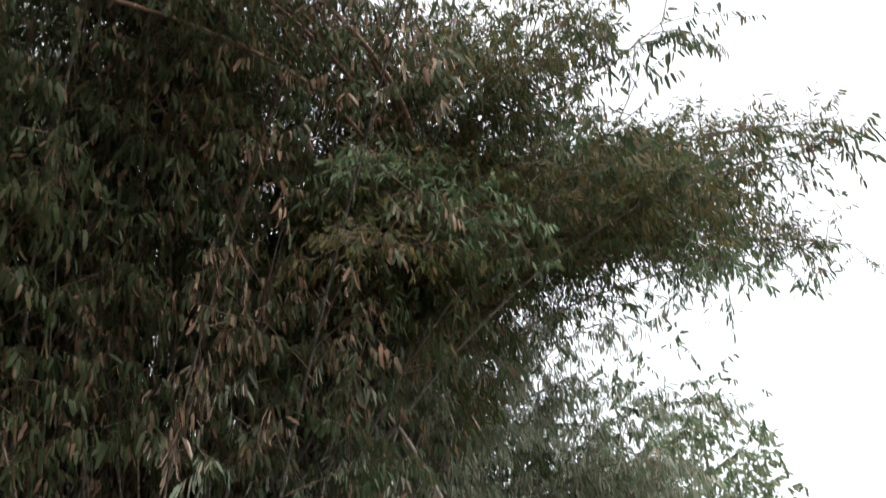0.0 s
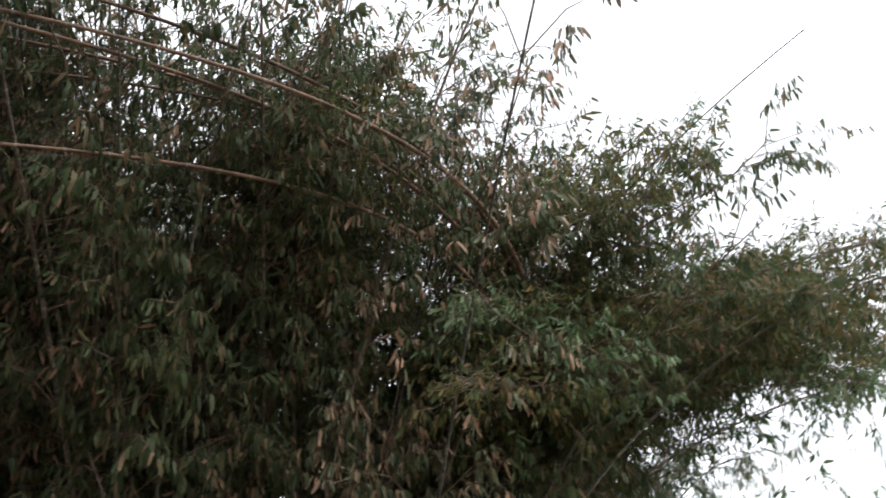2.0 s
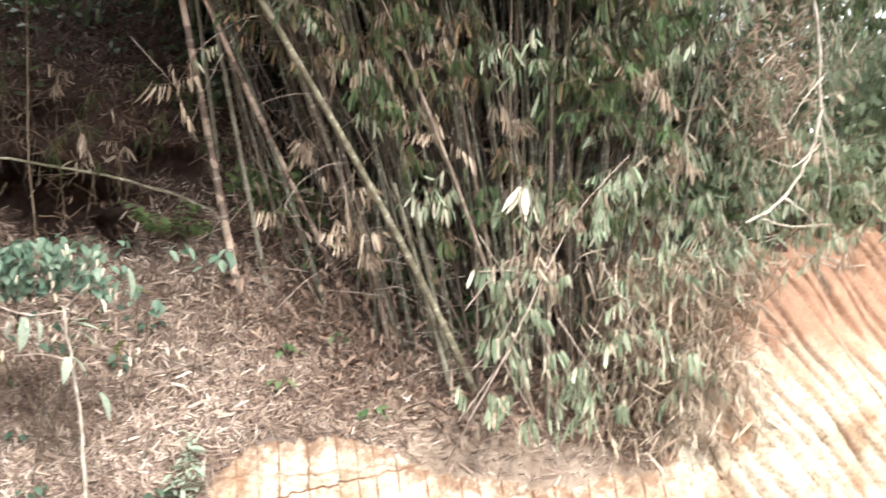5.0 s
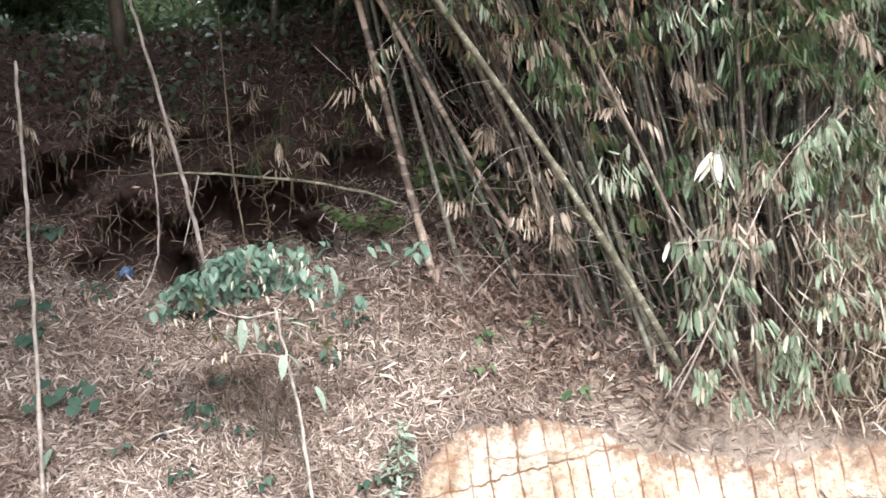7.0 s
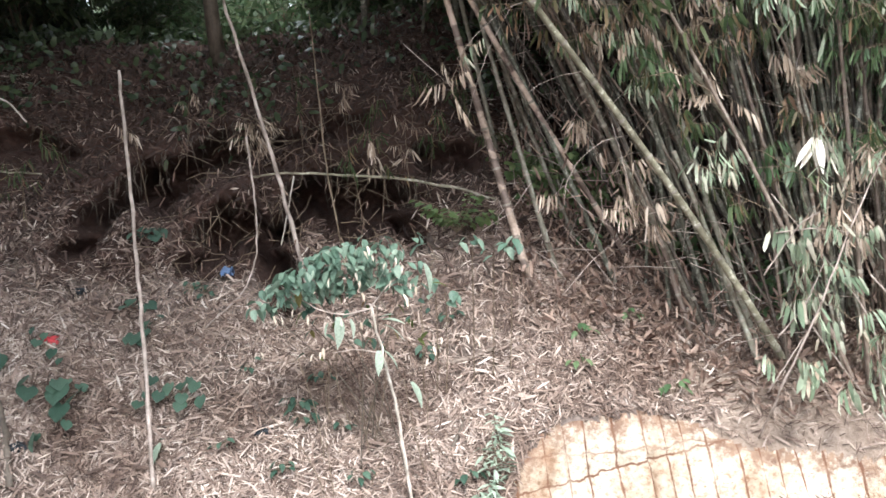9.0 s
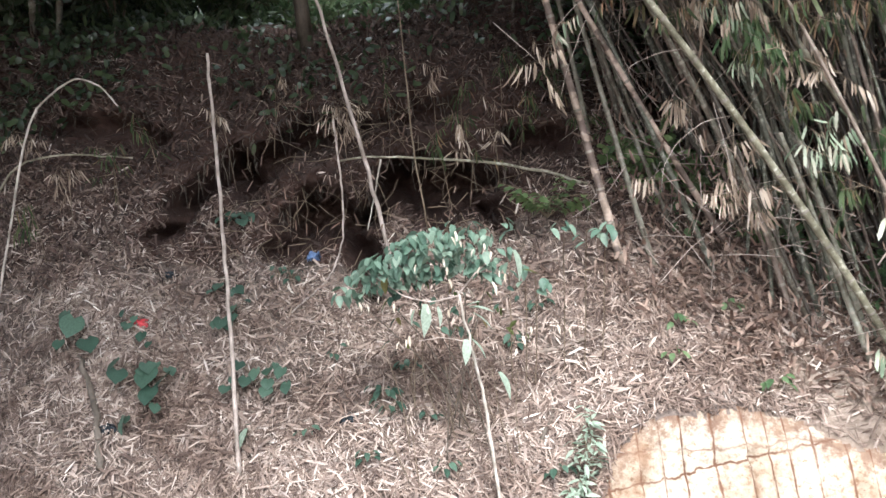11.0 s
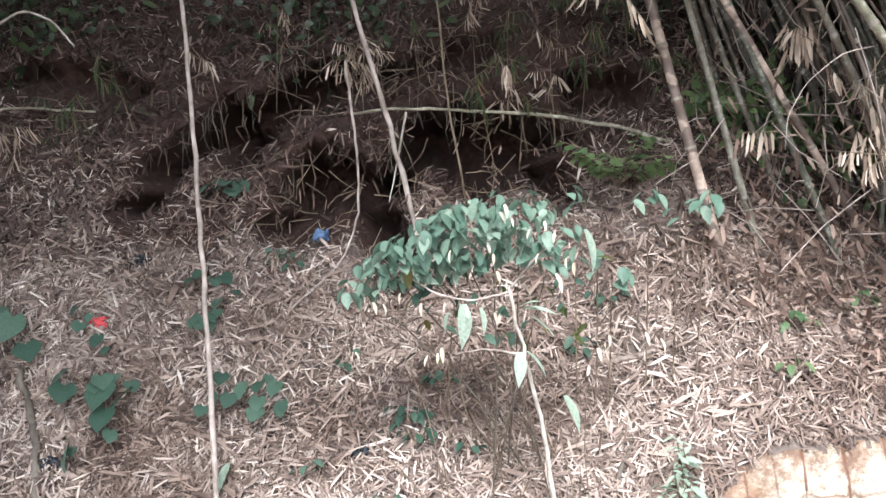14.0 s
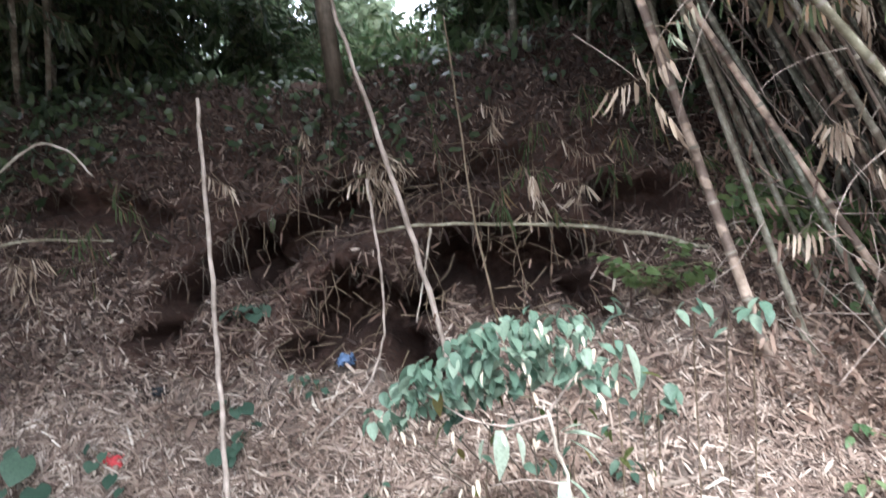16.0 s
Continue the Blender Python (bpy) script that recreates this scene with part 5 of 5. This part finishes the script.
for x, z, h, n in ((-0.5, 2.62, 0.35, 10), (-0.42, 2.6, 0.35, 7), (-0.52, 2.6, 0.4, 7), (0.12, 2.36, 0.5, 5), (0.34, 2.4, 0.4, 4), (0.41, 2.75, 0.6, 8), (0.92, 2.6, 0.6, 9), (0.62, 2.5, 0.5, 7), (-2.2, 2.4, 0.5, 9), (-2.5, 2.3, 0.5, 9), (-2.1, 2.6, 0.4, 6),
                   (-2.7, 2.0, 0.5, 8), (0.2, 2.9, 0.5, 7), (0.75, 3.0, 0.5, 8), (1.1, 2.9, 0.6, 9), (-0.2, 3.1, 0.5, 6), (-1.5, 2.7, 0.4, 4), (-1.0, 3.0, 0.4, 5), (-2.9, 2.6, 0.5, 8), (0.5, 2.2, 0.3, 3), (1.25, 2.4, 0.4, 6)):
    seedling(x, z, h, n, DRY_LEAF if srng.uniform() < 0.5 else BAMBOO_LEAF, "thin bamboo seedling with drooping leaf fans")
pink = thing("dry_leaf_fan", "hanging fan of dry pink-brown leaves", "leaf")
for k in range(4):
    place_leaf(leaf_shape("dry_blade", vary(DRY_LEAF, "dry_single"), 0.2), (0.34, 6.88, 2.38), (-0.25 + 0.14 * k, -0.3, -0.8), 0.15, pink)

# ---- leaf fans, dead branch and dry thatch hanging at the front of the clump ----
def fan_branch(pts, r, fans, mat, label, size=(0.10, 0.16), leaves=7, wood=TWIG, hang=0.85, name="leafy_branch", slim=0.135, start=0.25):
    top = thing(name, label, "branch", "branches hanging out of the clump")
    strand("stem", "", "", pts, r, wood, 6, parent=top, thin=0.35)
    p = np.asarray(pts, float)
    u = srng.uniform(start, 1.0, fans) * (len(p) - 1)
    P = np.stack([np.interp(u, np.arange(len(p)), p[:, k]) for k in range(3)], -1)
    a, t = sprays(P, srng.normal(0, 1, (fans, 3)) + [0, -0.3, 0], srng, leaves, size, slim, hang, (0.12, 0.28)) if fans else (None, None)
    if fans:
        leaf_stuff("foliage", [a], mat, top)
        tagged(mesh_object("twig_work", t[0], t[1], TWIG, top), kind="stuff")
    return top


FRONT_TWIGS = ([(2.74, 5.66, 0.84), (2.92, 5.62, 1.03), (3.06, 5.6, 1.3)], [(2.66, 5.68, 0.5), (2.8, 5.62, 0.72), (2.96, 5.58, 0.94)], [(2.9, 5.62, 0.98), (3.08, 5.58, 0.68), (3.28, 5.6, 0.4)],
               [(2.8, 5.7, 1.5), (3.0, 5.62, 1.52), (3.4, 5.6, 1.44)], [(2.7, 5.7, 1.24), (2.93, 5.62, 1.56), (3.12, 5.6, 1.64)], [(3.3, 5.5, 1.2), (3.5, 5.42, 0.9), (3.75, 5.4, 0.55)], [(3.6, 5.45, 1.6), (3.8, 5.35, 1.2), (4.1, 5.3, 0.9)])
WHITE_BLADE = leaf_shape("bleached_blade", vary(WHITE_POD, "bleached_single"), 0.27, sag=0.2)
white_fan = thing("leafy_branch", "bleached white leaf fan hanging from a cane", "branch", "branches hanging out of the clump")
fan_at = np.array([3.07, 5.6, 2.08])
strand("stem", "", "", [(3.25, 6.05, 2.42), fan_at + [0.12, 0.2, 0.12], fan_at], 0.006, TWIG, 6, parent=white_fan)
for k in range(11):
    a = -0.75 + 0.14 * k + srng.normal(0, 0.06)
    place_leaf(WHITE_BLADE, fan_at + np.array([0.05 * math.sin(a) + srng.normal(0, 0.02), srng.uniform(-0.04, 0.04), srng.uniform(-0.03, 0.03)]), (math.sin(a) * 0.9 - 0.12, srng.normal(-0.25, 0.15), -math.cos(a)), srng.uniform(0.17, 0.25), white_fan, srng.normal(0, 0.5), "blade")
fan_branch([foot(2.69, 5.95), (2.69, 5.6, 0.5), (2.88, 5.4, 1.0), (3.12, 5.4, 1.48), (3.41, 5.4, 1.98), (3.79, 5.4, 2.33)], 0.009, 16, PALE_LEAF, "pale cane bowing out before the clump", wood=POLE_WOOD)
for pts in FRONT_TWIGS:
    fan_branch(pts, 0.0065, 4, PALE_LEAF, "thin dry side shoot with a few pale leaves", (0.12, 0.19), 5, POLE_WOOD, 1.4, slim=0.2)
brng = np.random.default_rng(33)
for k in range(70):
    x0 = brng.uniform(1.7, 4.2)
    y0 = float(np.interp(x0, [1.7, 4.2], [6.5, 5.9]))
    z0 = brng.uniform(2.0, 4.6) if x0 > 2.9 else brng.uniform(2.7, 4.8)
    dx = brng.uniform(-0.5, 0.5)
    if k >= 44:
        x0, y0, z0 = brng.uniform(1.9, 3.0), 6.25, brng.uniform(1.4, 3.2)
    if k >= 54:
        x0, y0, z0 = brng.uniform(2.9, 4.4), 5.9, brng.uniform(0.4, 2.2)
    fan_branch([(x0, y0 + 0.2, z0), (x0 + dx * 0.5, y0 - 0.15, z0 + 0.12), (x0 + dx, y0 - 0.55, z0 - 0.1)], 0.005, brng.integers(5, 11), [PALE_LEAF, BAMBOO_LEAF, DRY_LEAF, PALE_LEAF, PALE_LEAF][k % 5] if x0 > 2.9 else [BAMBOO_LEAF, FRESH_LEAF, DRY_LEAF, BROWNING_LEAF, PALE_LEAF][k % 5], "side branch with drooping bamboo leaf fans")
for k in range(34):
    x0, z0 = brng.uniform(2.7, 5.0), brng.uniform(2.7, 5.2)
    dx = brng.uniform(-0.4, 0.4)
    fan_branch([(x0, 5.7, z0), (x0 + dx * 0.5, 5.4, z0 + 0.15), (x0 + dx, 5.05, z0 - 0.08)], 0.005, brng.integers(5, 10), [PALE_LEAF, BAMBOO_LEAF, PALE_LEAF, DRY_LEAF][k % 4], "high side branch with hanging pale leaf fans", (0.10, 0.16))
for pts in ([(2.1, 6.3, 2.2), (2.03, 6.15, 1.8), (2.03, 6.1, 1.5)], [(2.3, 6.3, 2.4), (2.0, 6.15, 2.1), (1.94, 6.1, 1.9)], [(0.95, 6.4, 2.8), (0.88, 6.15, 2.7), (0.85, 6.1, 2.6)], [(2.2, 6.3, 2.0), (2.08, 6.2, 1.75), (2.06, 6.15, 1.6)], [(1.9, 6.3, 2.5), (1.8, 6.2, 2.35), (1.76, 6.15, 2.2)]):
    fan_branch(pts, 0.004, 4, DRY_LEAF, "dry brown leaf fan hanging from a cane", (0.11, 0.17), 7)

# thin dry side twigs that arch down from the leaning canes, with a fan at the end
for pts, fans, mat in (([(1.33, 5.92, 3.1), (1.25, 5.9, 3.08), (1.08, 5.88, 2.81), (0.96, 5.9, 2.53), (0.92, 5.92, 2.39)], 0, DRY_LEAF), ([(1.33, 5.92, 3.1), (1.2, 5.9, 3.06), (0.98, 5.86, 2.88), (0.87, 5.86, 2.75)], 2, PALE_LEAF),
                       ([(1.71, 6.0, 2.65), (1.55, 5.97, 2.63), (1.38, 5.97, 2.57), (1.28, 5.97, 2.48)], 0, DRY_LEAF), ([(1.96, 5.95, 2.21), (1.76, 5.85, 2.18), (1.59, 5.85, 2.06), (1.5, 5.85, 1.92), (1.48, 5.85, 1.77)], 1, DRY_LEAF),
                       ([(0.59, 6.4, 2.98), (0.68, 6.25, 2.84), (0.78, 6.2, 2.73), (0.84, 6.2, 2.66)], 1, DRY_LEAF), ([(1.87, 5.97, 2.3), (1.91, 5.88, 1.97), (1.95, 5.88, 1.69)], 3, DRY_LEAF),
                       ([(1.0, 6.3, 3.46), (1.01, 6.2, 3.34)], 2, DRY_LEAF), ([(1.44, 5.95, 1.2), (1.64, 5.88, 1.42), (1.85, 5.88, 1.56)], 0, DRY_LEAF), ([(1.75, 6.0, 2.95), (1.84, 5.9, 2.93), (1.9, 5.86, 2.85)], 4, PALE_LEAF), ([(1.55, 6.05, 3.3), (1.62, 5.95, 3.33), (1.66, 5.9, 3.25)], 3, DRY_LEAF),
                       ([(1.15, 6.1, 3.5), (1.2, 5.95, 3.54), (1.25, 5.9, 3.45)], 3, PALE_LEAF), ([(2.3, 6.1, 3.0), (2.42, 5.95, 3.08), (2.48, 5.9, 3.0)], 4, DRY_LEAF)):
    fan_branch(pts, 0.0032, fans, mat, "thin dry twig arching down with a leaf fan at its end" if fans else "thin bare dry twig arching down from a cane", (0.085, 0.13), 6, POLE_WOOD, 1.1, slim=0.15, start=0.85)

dead = thing("dead_branch", "bleached dead branch hanging beside the clump", "branch")
strand("limb", "", "", [(4.3, 5.3, 4.6), (4.75, 5.0, 3.9), (4.95, 4.9, 3.43), (5.02, 4.9, 2.65), (4.9, 4.9, 2.29), (4.65, 4.9, 2.0), (4.37, 4.9, 1.87)], 0.016, PALE_WOOD, parent=dead)
for pts in ([(4.97, 4.9, 2.4), (4.75, 4.88, 2.25), (4.5, 4.88, 2.31)], [(5.02, 4.9, 2.9), (4.85, 4.88, 2.75), (4.66, 4.88, 2.5)], [(4.7, 4.9, 2.05), (4.85, 4.85, 1.95), (4.95, 4.85, 1.85)], [(5.0, 4.9, 2.7), (5.15, 4.9, 2.5), (5.2, 4.9, 2.2)],
            [(4.5, 4.9, 1.9), (4.7, 4.85, 1.85), (5.0, 4.8, 1.88)], [(5.0, 4.9, 2.6), (5.1, 4.88, 2.2), (5.05, 4.86, 1.95)]):
    strand("twig", "", "", pts, 0.009, PALE_WOOD, 5, parent=dead, thin=0.3)

PALE_STRAW = leaf_material("pale_straw", [(0, (0.13, 0.09, 0.065)), (0.5, (0.30, 0.235, 0.18)), (1, (0.52, 0.44, 0.36))], 0.15, 0.7)
thatch = thing("dry_thatch", "hanging mass of dry straw-coloured bamboo sheaths and twigs", "dry leaves")
def straw(name, n, mat, wide):
    P = np.stack([brng.triangular(3.6, 4.4, 5.1, n), np.zeros(n), brng.uniform(0.25, 1.7, n)], -1)
    P[:, 1] = 5.8 - 0.2 * (P[:, 0] - 3.6) + brng.uniform(-0.3, 0.2, n)
    way = np.stack([brng.normal(0, 0.5, n), brng.normal(-0.15, 0.3, n), -np.abs(brng.normal(0.8, 0.6, n))], -1)
    leaf_stuff(name, [(P, unit(way), brng.normal(0, 1, (n, 3)), brng.uniform(0.08, 0.32, n), brng.uniform(*wide, n))], mat, thatch)


straw("dry_straw", 1600, PALE_STRAW, (0.007, 0.02))
straw("twig_work", 900, TWIG, (0.004, 0.009))
straw("dead_foliage", 420, DRY_LEAF, (0.008, 0.02))
for k in range(14):
    x0 = brng.uniform(3.5, 4.7)
    y0 = 5.8 - 0.2 * (x0 - 3.6)
    strand("dead_cane", "", "", [foot(x0, y0, 0.05), (x0 + brng.normal(0, 0.12), y0 - 0.08, 0.9), (x0 + brng.normal(0, 0.25), y0 - 0.1, brng.uniform(1.2, 1.8))], brng.uniform(0.005, 0.01), TWIG if k % 3 else POLE_WOOD, 5, parent=thatch)
tuft = thing("dead_foliage", "brown tuft of dead foliage caught in the branches", "dry leaves")
n = 700
P = np.array([5.0, 5.4, 3.0]) + brng.normal(0, 1, (n, 3)) * [0.22, 0.2, 0.36]
leaf_stuff("dry_straw", [(P, brng.normal(0, 1, (n, 3)) - UP * 0.6, brng.normal(0, 1, (n, 3)), brng.uniform(0.08, 0.2, n), brng.uniform(0.008, 0.02, n))], DRY_LEAF, tuft)


# leaf fans hanging before the thatch, where the clump ends at the bank
for k in range(34):
    x0 = brng.uniform(3.7, 5.2) if k < 24 else brng.uniform(4.5, 5.9)
    z0 = brng.uniform(0.5, 2.6) if x0 < 4.6 else brng.uniform(1.5, 2.7)
    dx = brng.uniform(-0.3, 0.4)
    fan_branch([(x0, 5.95, z0), (x0 + dx * 0.5, 5.65, z0 + 0.12), (x0 + dx, 5.35, z0 - 0.1)], 0.005, brng.integers(5, 10), [PALE_LEAF, DRY_LEAF, PALE_LEAF, PALE_LEAF][k % 4], "leaf fan hanging where the clump meets the bank")
# leafy sprays and dry twigs hanging over the top of the bank
for k in range(20):
    x0 = brng.uniform(4.5, 7.0)
    z0 = float(np.interp(x0, EDGE_X, EDGE_Z))
    fan_branch([(x0 - 0.1, 6.45, z0 + 0.45), (x0, 6.15, z0 + 0.42), (x0 + brng.uniform(-0.2, 0.3), 5.8, z0 + brng.uniform(-0.1, 0.2))], 0.005, brng.integers(5, 10), [PALE_LEAF, DRY_LEAF, BAMBOO_LEAF][k % 3], "leafy spray drooping over the edge of the bank")
for k in range(8):
    x0 = brng.uniform(5.0, 6.8)
    strand("dry_stick", "bleached dry stick lying along the top of the bank", "stick", [foot(x0 - 0.3, 6.2, -0.02), foot(x0, 6.05 + brng.uniform(0, 0.2), -0.05), foot(x0 + 0.3, 6.25, -0.03)], 0.008, PALE_WOOD, 5, "dry sticks on the bank")


# ---- scraps of rubbish ----
def scrap(name, label, at, size, mat, seed):
    """A crumpled piece of thin plastic."""
    r = np.random.default_rng(seed)
    k = 9
    a, b = np.meshgrid(np.linspace(-1, 1, k), np.linspace(-1, 1, k), indexing="ij")
    v = np.stack([a * size[0] + r.normal(0, size[0] * 0.12, a.shape), b * size[1] * 0.6 + r.normal(0, size[1] * 0.1, a.shape), r.normal(0, size[2] * 0.35, a.shape) + size[2] * (1 - a * a) * (1 - b * b) + 0.01], -1).reshape(-1, 3)
    tilt = Matrix.Rotation(radians(48), 4, "X")
    v = np.array([tilt @ Vector(p) for p in v]) + foot(at[0], at[1], 0.0)
    i = np.arange(k * k).reshape(k, k)
    f = np.stack([i[:-1, :-1], i[1:, :-1], i[1:, 1:], i[:-1, 1:]], -1).reshape(-1, 4)
    ob = mesh_object(name, v, f, mat)
    md = ob.modifiers.new("thick", "SOLIDIFY")
    md.thickness = 0.003
    return tagged(ob, label, "rubbish")


scrap("plastic_scrap", "crumpled red plastic scrap on the litter", (-1.9, 6.47), (0.06, 0.065, 0.035), RED_PLASTIC, 1)
scrap("plastic_scrap", "crumpled blue plastic bag under the hollow", (-0.77, 6.98), (0.045, 0.045, 0.04), BLUE_PLASTIC, 2)
scrap("plastic_scrap", "dark crumpled plastic scrap on the litter", (-0.52, 6.05), (0.06, 0.06, 0.03), BLACK_PLASTIC, 3)
scrap("plastic_scrap", "small black scrap of plastic on the litter", (-1.78, 6.9), (0.035, 0.045, 0.03), BLACK_PLASTIC, 5)
scrap("plastic_scrap", "black crumpled plastic scrap beside the log", (-1.98, 5.98), (0.06, 0.05, 0.04), BLACK_PLASTIC, 4)


# ---- tall pale weed at the foot of the slope ----
weed = thing("weed", "tall light green weed with narrow leaves on the litter", "plant")
for x, y, h in ((0.95, 5.97, 0.36), (0.99, 5.88, 0.30), (0.90, 5.86, 0.28), (0.85, 5.83, 0.2), (0.93, 5.9, 0.34), (0.80, 5.76, 0.2), (0.90, 5.78, 0.24), (0.74, 5.82, 0.16), (0.97, 6.0, 0.26), (0.88, 5.9, 0.3)):
    b = foot(x, y)
    end = b + np.array([srng.uniform(-0.06, 0.06), -0.05, h])
    stem = strand("stem", "", "", [b, (b + end) / 2 + np.array([0.02, 0, 0]), end], 0.004, TWIG, 4, parent=weed)
    for j in range(13):
        fr = 0.2 + 0.8 * j / 12
        place_leaf(WEED_BLADE, b * (1 - fr) + end * fr, (srng.normal(0, 0.8), srng.normal(-0.5, 0.3), srng.uniform(-0.7, 0.2)), srng.uniform(0.05, 0.1), stem, srng.normal(0, 0.4))


# ---- roots and dead stalks hanging over the lips of the hollows ----
rrng = np.random.default_rng(77)
segs, rads = [], []
for cx, cz, rx, rz, tilt, deep in HOLES:
    for k in range(int(40 * rx)):
        dx = rrng.uniform(-0.9, 0.9) * rx
        z = cz + tilt * dx + rz * 0.55 - 0.55 * rz * (dx / rx) ** 2
        y = 6.02 + (z - 0.4) / 1.15 + rrng.uniform(-0.04, 0.1)
        a = np.array([cx + dx, y, z + 0.02])
        ln = 0.05 + 0.25 * rrng.uniform(0, 1) ** 2
        segs.append([a + [0, 0.06, 0.03], a, a + [rrng.normal(0, 0.02), -0.02, -ln * 0.5], a + [rrng.normal(0, 0.03), rrng.uniform(-0.03, 0.05), -ln]])
        rads.append([0.004, 0.0035, 0.0028, 0.0015])
v, f = many_tubes(segs, rads, 4)
tagged(mesh_object("hanging_roots", v, f, BARK), "thin brown roots hanging from the lips of the hollows", "roots", kind="stuff")


# ---- tangle of thin dry twigs and caught leaves before the hollows ----
segs, rads, base = [], [], []
for k in range(210):
    x, z = rrng.normal(-0.3, 0.75), rrng.uniform(1.5, 2.9)
    a = np.array([x, 6.02 + (z - 0.4) / 1.15 - rrng.uniform(0.0, 0.12), z])
    d = unit(np.array([rrng.normal(0, 0.8), rrng.normal(-0.3, 0.3), rrng.normal(-0.2, 0.8)])) * rrng.uniform(0.08, 0.34)
    segs.append([a, a + d * 0.5 + rrng.normal(0, 0.02, 3), a + d])
    rads.append([0.0035, 0.0028, 0.0014])
    base.append(a + d)
v, f = many_tubes(segs, rads, 4)
tagged(mesh_object("dry_twigs", v, f, TWIG), "tangle of thin dry twigs across the earth hollows", "twigs", kind="stuff")
base = np.array(base)
n = len(base)
caught = leaf_stuff("caught_leaves", [(base, unit(rrng.normal(0, 0.5, (n, 3)) - UP), rrng.normal(0, 1, (n, 3)), rrng.uniform(0.05, 0.12, n), rrng.uniform(0.007, 0.013, n))], RUSSET_LEAF, None)
tagged(caught, "dry brown leaves caught in the twigs before the hollows", "leaf litter", kind="stuff")


# ---- dead twigs, hanging dry leaves and low plants among the feet of the great clump ----
segs, rads = [], []
for k in range(420):
    x = rrng.uniform(1.4, 4.2)
    y = 6.95 - 0.32 * (x - 1.5) + rrng.uniform(-0.35, 0.6)
    a = np.array([x, y, height(x, y) + rrng.uniform(0.05, 2.4)])
    d = unit(np.array([rrng.normal(-0.3, 0.9), rrng.normal(-0.2, 0.5), rrng.normal(0.1, 0.8)])) * rrng.uniform(0.15, 0.6)
    segs.append([a, a + d * 0.5 + rrng.normal(0, 0.03, 3), a + d])
    rads.append([0.004, 0.003, 0.0015])
v, f = many_tubes(segs, rads, 4)
tagged(mesh_object("twig_work", v, f, POLE_WOOD, great), kind="stuff")
n = 2600
x = rrng.uniform(1.4, 4.3, n)
y = 6.9 - 0.32 * (x - 1.5) + rrng.uniform(-0.3, 0.7, n)
P = np.stack([x, y, ground_z(x, y)[0] + rrng.uniform(0.0, 1.0, n) ** 2 * 2.2], -1)
leaf_stuff("dead_foliage", [(P, unit(rrng.normal(0, 0.6, (n, 3)) - UP), rrng.normal(0, 1, (n, 3)), rrng.uniform(0.06, 0.15, n), rrng.uniform(0.01, 0.02, n))], RUSSET_LEAF, great)
n = 5200
x = rrng.uniform(1.3, 4.2, n)
y = 6.75 - 0.34 * (x - 1.5) + rrng.uniform(-0.3, 0.9, n)
P = np.stack([x, y, ground_z(x, y)[0] + 0.015 + rrng.uniform(0, 1, n) ** 3 * 0.25], -1)
leaf_stuff("dead_foliage", [(P, unit(rrng.normal(0, 1, (n, 3)) - UP * 0.2), rrng.normal(0, 0.7, (n, 3)) + UP, rrng.uniform(0.05, 0.13, n), rrng.uniform(0.012, 0.03, n))], RUSSET_LEAF, great)
for x, y, h, w in ((1.95, 7.15, 0.4, 0.25), (2.35, 7.1, 0.5, 0.25), (1.65, 7.2, 0.35, 0.2), (2.8, 6.9, 0.4, 0.25), (3.3, 6.5, 0.3, 0.2)):
    bush("small green plant growing among the bamboo feet", foot(x, y), h, w, 90, FERN_LEAF if x < 2.5 else FRESH_LEAF, trng, (0.06, 0.11), 0.5, "plants among the bamboo feet")
